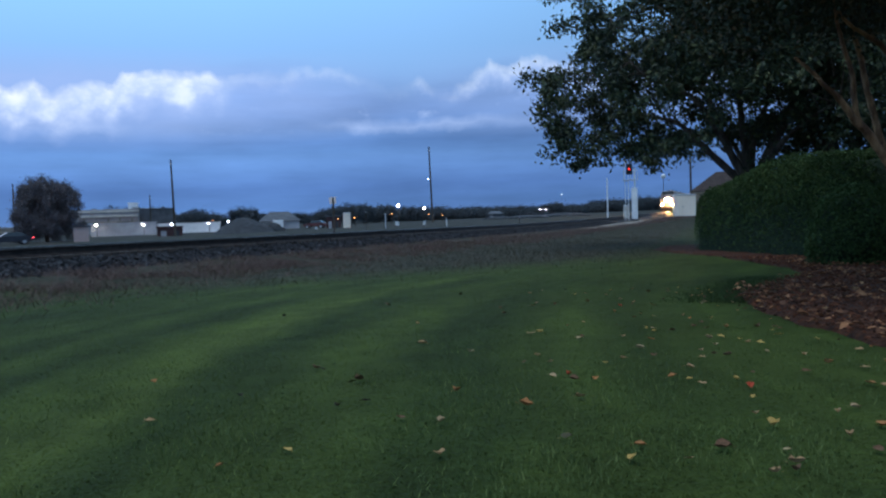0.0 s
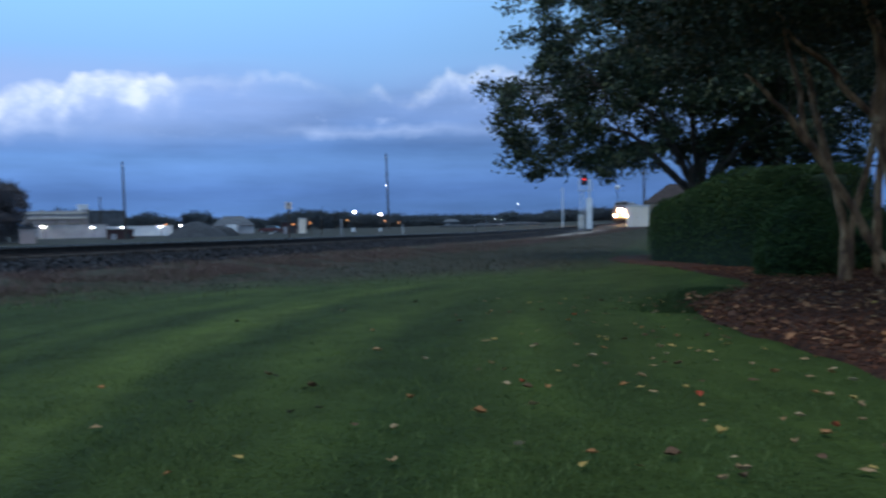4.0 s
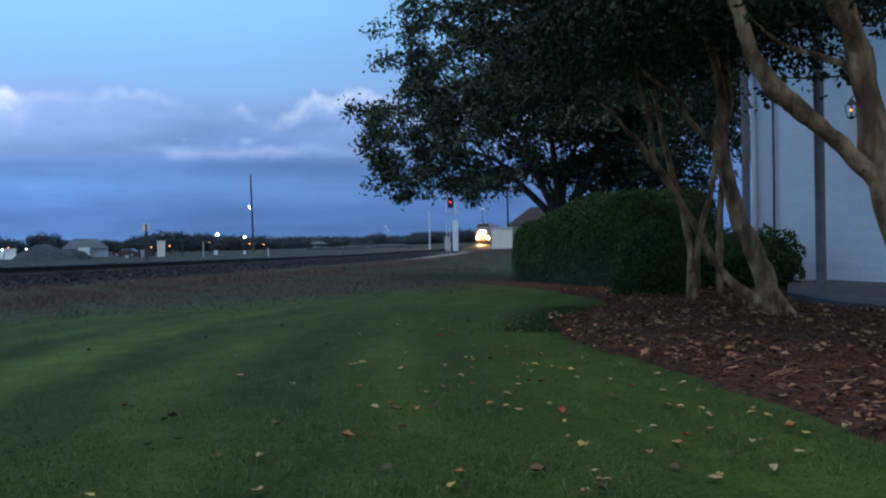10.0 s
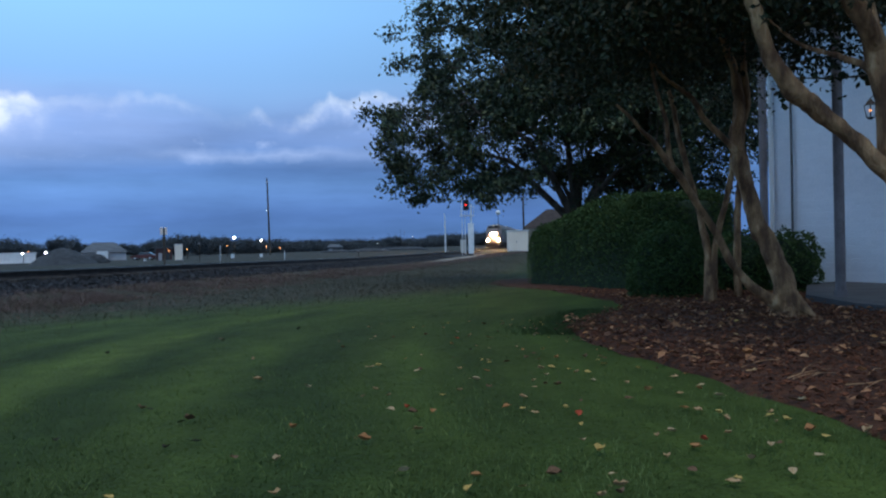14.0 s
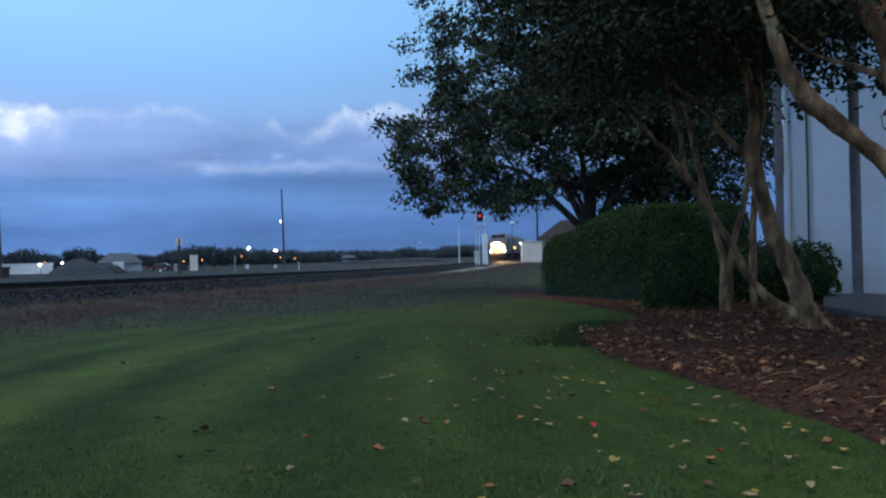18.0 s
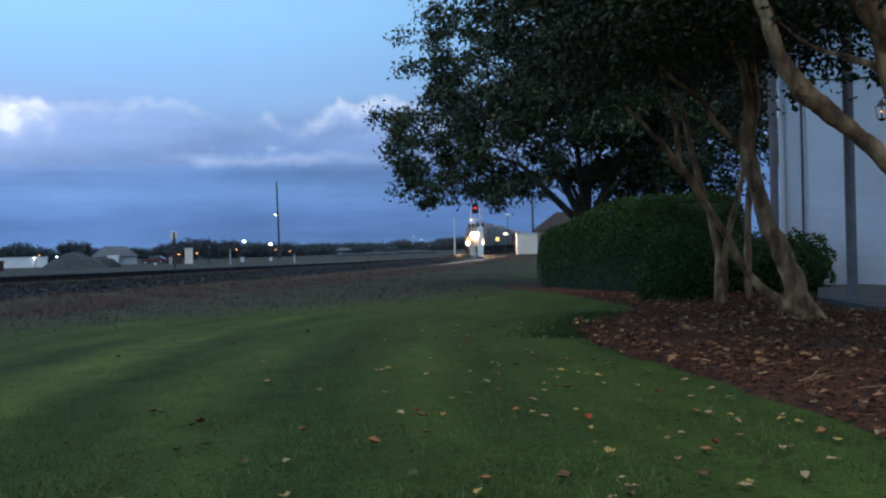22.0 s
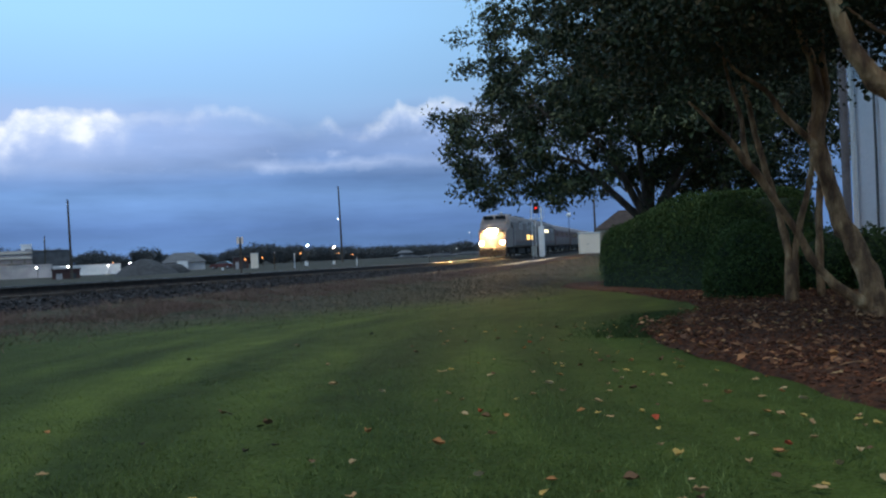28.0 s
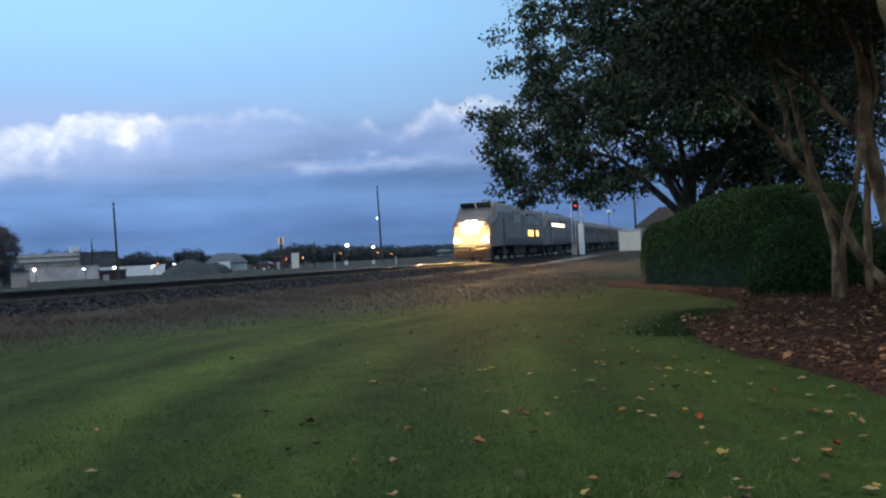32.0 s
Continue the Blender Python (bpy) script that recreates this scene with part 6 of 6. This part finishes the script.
def build_loco(lit, label):
    """A boxy passenger diesel; its front is at y = 0 and it runs towards -y."""
    L = 21.0
    t = thing("locomotive", Matrix(), label, "locomotive", "train")
    body = [(0.0, 4.25), (0.85, 4.22), (1.28, 4.0), (1.50, 3.45), (1.52, 1.15), (1.45, 1.02), (0.0, 1.02)]
    part("body", extrude_profile(body, 3.0, L - 0.4), M["silver"], t, "silver grey body side")
    # cab and sloped nose
    bm = bmesh.new()
    secs = [(0.0, 1.28, 1.0, 2.75), (0.35, 1.40, 0.98, 3.05), (1.25, 1.46, 0.98, 3.35), (2.0, 1.50, 1.0, 4.12), (3.05, 1.52, 1.02, 4.25)]
    rings = []
    for y, hw, z0, z1 in secs:
        rings.append([bm.verts.new((x, y, z)) for x, z in ((-hw, z0), (-hw, z0 + (z1 - z0) * 0.78), (-hw * 0.82, z1 - 0.06), (-hw * 0.5, z1), (hw * 0.5, z1), (hw * 0.82, z1 - 0.06), (hw, z0 + (z1 - z0) * 0.78), (hw, z0))])
    for a, b in zip(rings, rings[1:]):
        for k in range(8):
            bm.faces.new((a[k], a[(k + 1) % 8], b[(k + 1) % 8], b[k]))
    bm.faces.new(rings[0])
    bm.faces.new(rings[-1][::-1])
    bmesh.ops.recalc_face_normals(bm, faces=bm.faces[:])
    part("cab", bm, M["silver"], t)
    rot = Matrix.Rotation(radians(-44), 4, "X")
    for s in (-1, 1):
        part("windscreen", boxed((1.02, 0.82, 0.03), (s * 0.58, 1.60, 3.80), 0.01, rot), M["pane"], t, "dark sloped windscreen")
        part("cab_window", boxed((0.03, 0.75, 0.55), (s * 1.525, 2.55, 3.15), 0.01), M["pane"], t)
        part("cab_door", boxed((0.03, 0.65, 1.8), (s * 1.53, 3.6, 2.15), 0.01), M["blue"], t, "dark cab side door")
        part("marker", boxed((0.32, 0.06, 0.2), (s * 0.98, -0.02, 2.52), 0.01), M["black"], t)
    hl = part("headlight_housing", boxed((1.02, 0.12, 0.5), (0, -0.03, 2.52), 0.04), M["black"], t)
    for s in (-1, 1):
        part("headlight", cyled(0.21, 0.19, 0.06, (s * 0.23, -0.11, 2.52), 16, "Y"), M["headlight"] if lit else M["pane"], hl, "round headlight lens")
        dl = part("ditch_light_housing", boxed((0.34, 0.2, 0.34), (s * 1.02, -0.06, 1.45), 0.03), M["black"], t)
        part("ditch_light", cyled(0.155, 0.14, 0.05, (s * 1.02, -0.18, 1.45), 14, "Y"), M["ditchlight"] if lit else M["pane"], dl, "round ditch light")
    part("pilot", boxed((2.7, 0.35, 0.72), (0, 0.12, 0.52), 0.06), M["under"], t, "dark snow plough pilot")
    part("coupler", boxed((0.3, 0.6, 0.28), (0, -0.3, 0.86), 0.05), M["under"], t)
    part("stripe", boxed((3.075, L - 4, 0.34), (0, L / 2 + 1.1, 1.35), 0.01), M["blue"], t, "dark grey stripe along the sill")
    part("red_line", boxed((3.09, L - 4, 0.05), (0, L / 2 + 1.1, 1.58), 0.0), M["red"], t)
    part("fuel_tank", boxed((2.5, 4.6, 0.72), (0, L / 2, 0.62), 0.08), M["under"], t)
    for k, y in enumerate((6.2, 12.6, 15.4, 18.2)):
        f = part("roof_fan", cyled(0.62, 0.62, 0.16, (0, y, 4.30), 20), M["under"], t)
        part("fan_grille", cyled(0.5, 0.5, 0.04, (0, y, 4.40), 16), M["black"], f)
    part("exhaust", boxed((0.9, 0.5, 0.28), (0, 9.2, 4.36), 0.03), M["under"], t)
    part("horn", cyled(0.05, 0.12, 0.45, (0.5, 2.4, 4.36), 10, "Y"), M["galv"], t)
    for s in (-1, 1):
        for y in (8.0, 9.4, 13.6, 15.2, 16.8, 18.4):
            g = part("side_grille", boxed((0.03, 1.15, 0.9), (s * 1.475, y, 3.2), 0.0), M["under"], t)
            for k in range(6):
                part("louvre", boxed((0.03, 1.1, 0.04), (s * 1.492, y, 2.86 + 0.14 * k), 0.0), M["galv"], g)
        for k in range(4):
            y, z, wl, hl2 = (13.5 + 1.25 * k, 2.02, 1.0, 0.5) if lit else (5.3 + 2.2 * k, 2.98, 1.7, 0.34)
            part("side_window", boxed((0.03, wl, hl2), (s * 1.525, y, z), 0.01), M["pane"] if lit and k == 2 else (M["litwindow"] if lit else M["litwhite"]), t, "lit engine room window" if lit else "lit number window")
        part("hand_rail", boxed((0.03, 0.03, 1.9), (s * 1.56, 4.15, 2.1), 0.0), M["galv"], t)
        part("ladder", boxed((0.08, 0.55, 0.75), (s * 1.42, 3.6, 0.68), 0.02), M["under"], t)
    sets = bogie(t, 4.2, 0.51, (-1.35, 1.35)) + bogie(t, L - 4.2, 0.51, (-1.35, 1.35))
    return t, sets, L


def build_coach(label, windows=True):
    L = 25.9
    t = thing("railway_coach", Matrix(), label, "railway coach", "train")
    body = [(0.0, 4.15), (0.8, 4.10), (1.25, 3.85), (1.50, 3.35), (1.52, 1.15), (1.42, 1.0), (0.0, 1.0)]
    part("body", extrude_profile(body, 0.25, L - 0.25), M["steel"], t)
    for s in (-1, 1):
        for k in range(7):
            part("flute", boxed((0.025, L - 1.0, 0.05), (s * 1.53, L / 2, 1.3 + 0.11 * k), 0.0), M["steel"], t)
        band = part("window_band", boxed((0.03, L - 3.4, 0.86), (s * 1.508, L / 2, 2.72), 0.0), M["maroon"], t, "dark red window band")
        for k in range(11 if windows else 3):
            part("window", boxed((0.02, 1.3, 0.6), (s * 1.526, 3.4 + k * 1.91 * (1 if windows else 4), 2.74), 0.0), M["pane"], band)
        part("door", boxed((0.03, 0.8, 2.0), (s * 1.53, 1.1, 2.2), 0.0), M["maroon"], t)
    part("diaphragm", boxed((1.3, 0.3, 2.4), (0, 0.1, 2.3), 0.04), M["black"], t)
    part("diaphragm", boxed((1.3, 0.3, 2.4), (0, L - 0.1, 2.3), 0.04), M["black"], t)
    for y in (4.0, 10.0, 16.0, 22.0):
        part("roof_vent", boxed((0.8, 1.2, 0.12), (0, y, 4.18), 0.02), M["galv"], t)
    part("underframe", boxed((2.4, 11.0, 0.6), (0, L / 2, 0.75), 0.05), M["under"], t)
    sets = bogie(t, 3.6, 0.46, (-1.3, 1.3)) + bogie(t, L - 3.6, 0.46, (-1.3, 1.3))
    return t, sets, L


def build_train():
    made, off = [], 0.0
    rows = [build_loco(True, "silver passenger locomotive with blazing headlights"), build_loco(False, "second silver passenger locomotive behind the first")]
    rows += [build_coach("windowless-ended silver baggage coach", False)] + [build_coach("grimy silver passenger coach with a dull red window band") for _ in range(4)]
    for t, sets, L in rows:
        made.append((t, sets, off))
        off += L + 0.35
    return made


TRACK = build_track()
build_grass()
build_bed()
build_litter()
build_big_tree()
build_myrtles()
build_sprig_and_sticks()
build_hedges()
build_signal()
build_bungalow()
build_posts()
build_yard()
TRAIN = build_train()
CAR, CAR_WHEELS = build_car(car_pose(0), M["carpaint"], "dark saloon car braking with lit red tail lights", True)
build_car(Matrix.Translation(aim(-8.5, 160)) @ pose(0, 0, 0, 0, 0, 170), M["redcar"], "parked red car beside the far trees", False)
build_leaves()
build_house()
build_stones(TRACK)


def motions():
    """The train draws away slowly and gathers speed; every vehicle follows the rails, and its wheels turn."""
    ts = np.arange(0, 32.01, 0.5)
    keys = np.array(U_TRAIN)
    # a smooth run of speed through the known places
    fine = np.interp(np.arange(-2, 34.01, 0.1), keys[:, 0], keys[:, 1])
    slope0, slope1 = (keys[1, 1] - keys[0, 1]) / 4, (keys[-1, 1] - keys[-2, 1]) / 2
    tt = np.arange(-2, 34.01, 0.1)
    fine = np.where(tt < 0, keys[0, 1] + slope0 * tt, np.where(tt > 32, keys[-1, 1] + slope1 * (tt - 32), fine))
    kern = np.hanning(31)
    sm = np.convolve(fine, kern / kern.sum(), "same")

    def front(t):
        return float(np.interp(t, tt[15:-15], sm[15:-15]))

    walk(CAR, [(t, car_pose(s)) for t, s in CAR_GO])
    go = np.array(CAR_GO)
    times = list(np.arange(0, 2.01, 0.05)) + [32.0]
    for w, at in CAR_WHEELS:
        walk(w, [(float(t), pose(*at, 0, math.degrees(float(np.interp(t, go[:, 0], go[:, 1])) / 0.32), 0)) for t in times])
    for ob, sets, off in TRAIN:
        rows = []
        for t in ts:
            u = front(t) + off
            z0, z1 = float(rail_z(u)), float(rail_z(u + 20))
            rows.append((float(t), Matrix.Translation(at_track(u, GAUGE_D, z0)) @ pose(0, 0, 0, math.degrees(math.atan2(z1 - z0, 20)), 0, -20.5)))
        walk(ob, rows)
        if off > 60:
            for w, at in sets:
                w.matrix_basis = pose(*at)
            continue
        # wheel turns: one row for every 70 degrees
        r = sets[0][1][2]
        turn_t, last = [0.0], front(0)
        for t in np.arange(0, 32.0, 0.02):
            if abs(last - front(t)) / r > radians(70):
                turn_t.append(float(t))
                last = front(t)
        if 32.0 - turn_t[-1] < 0.05:
            turn_t.pop()
        turn_t.append(32.0)
        for w, at in sets:
            walk(w, [(t, pose(*at, math.degrees((front(0) - front(t)) / r), 0, 0)) for t in turn_t])


motions()
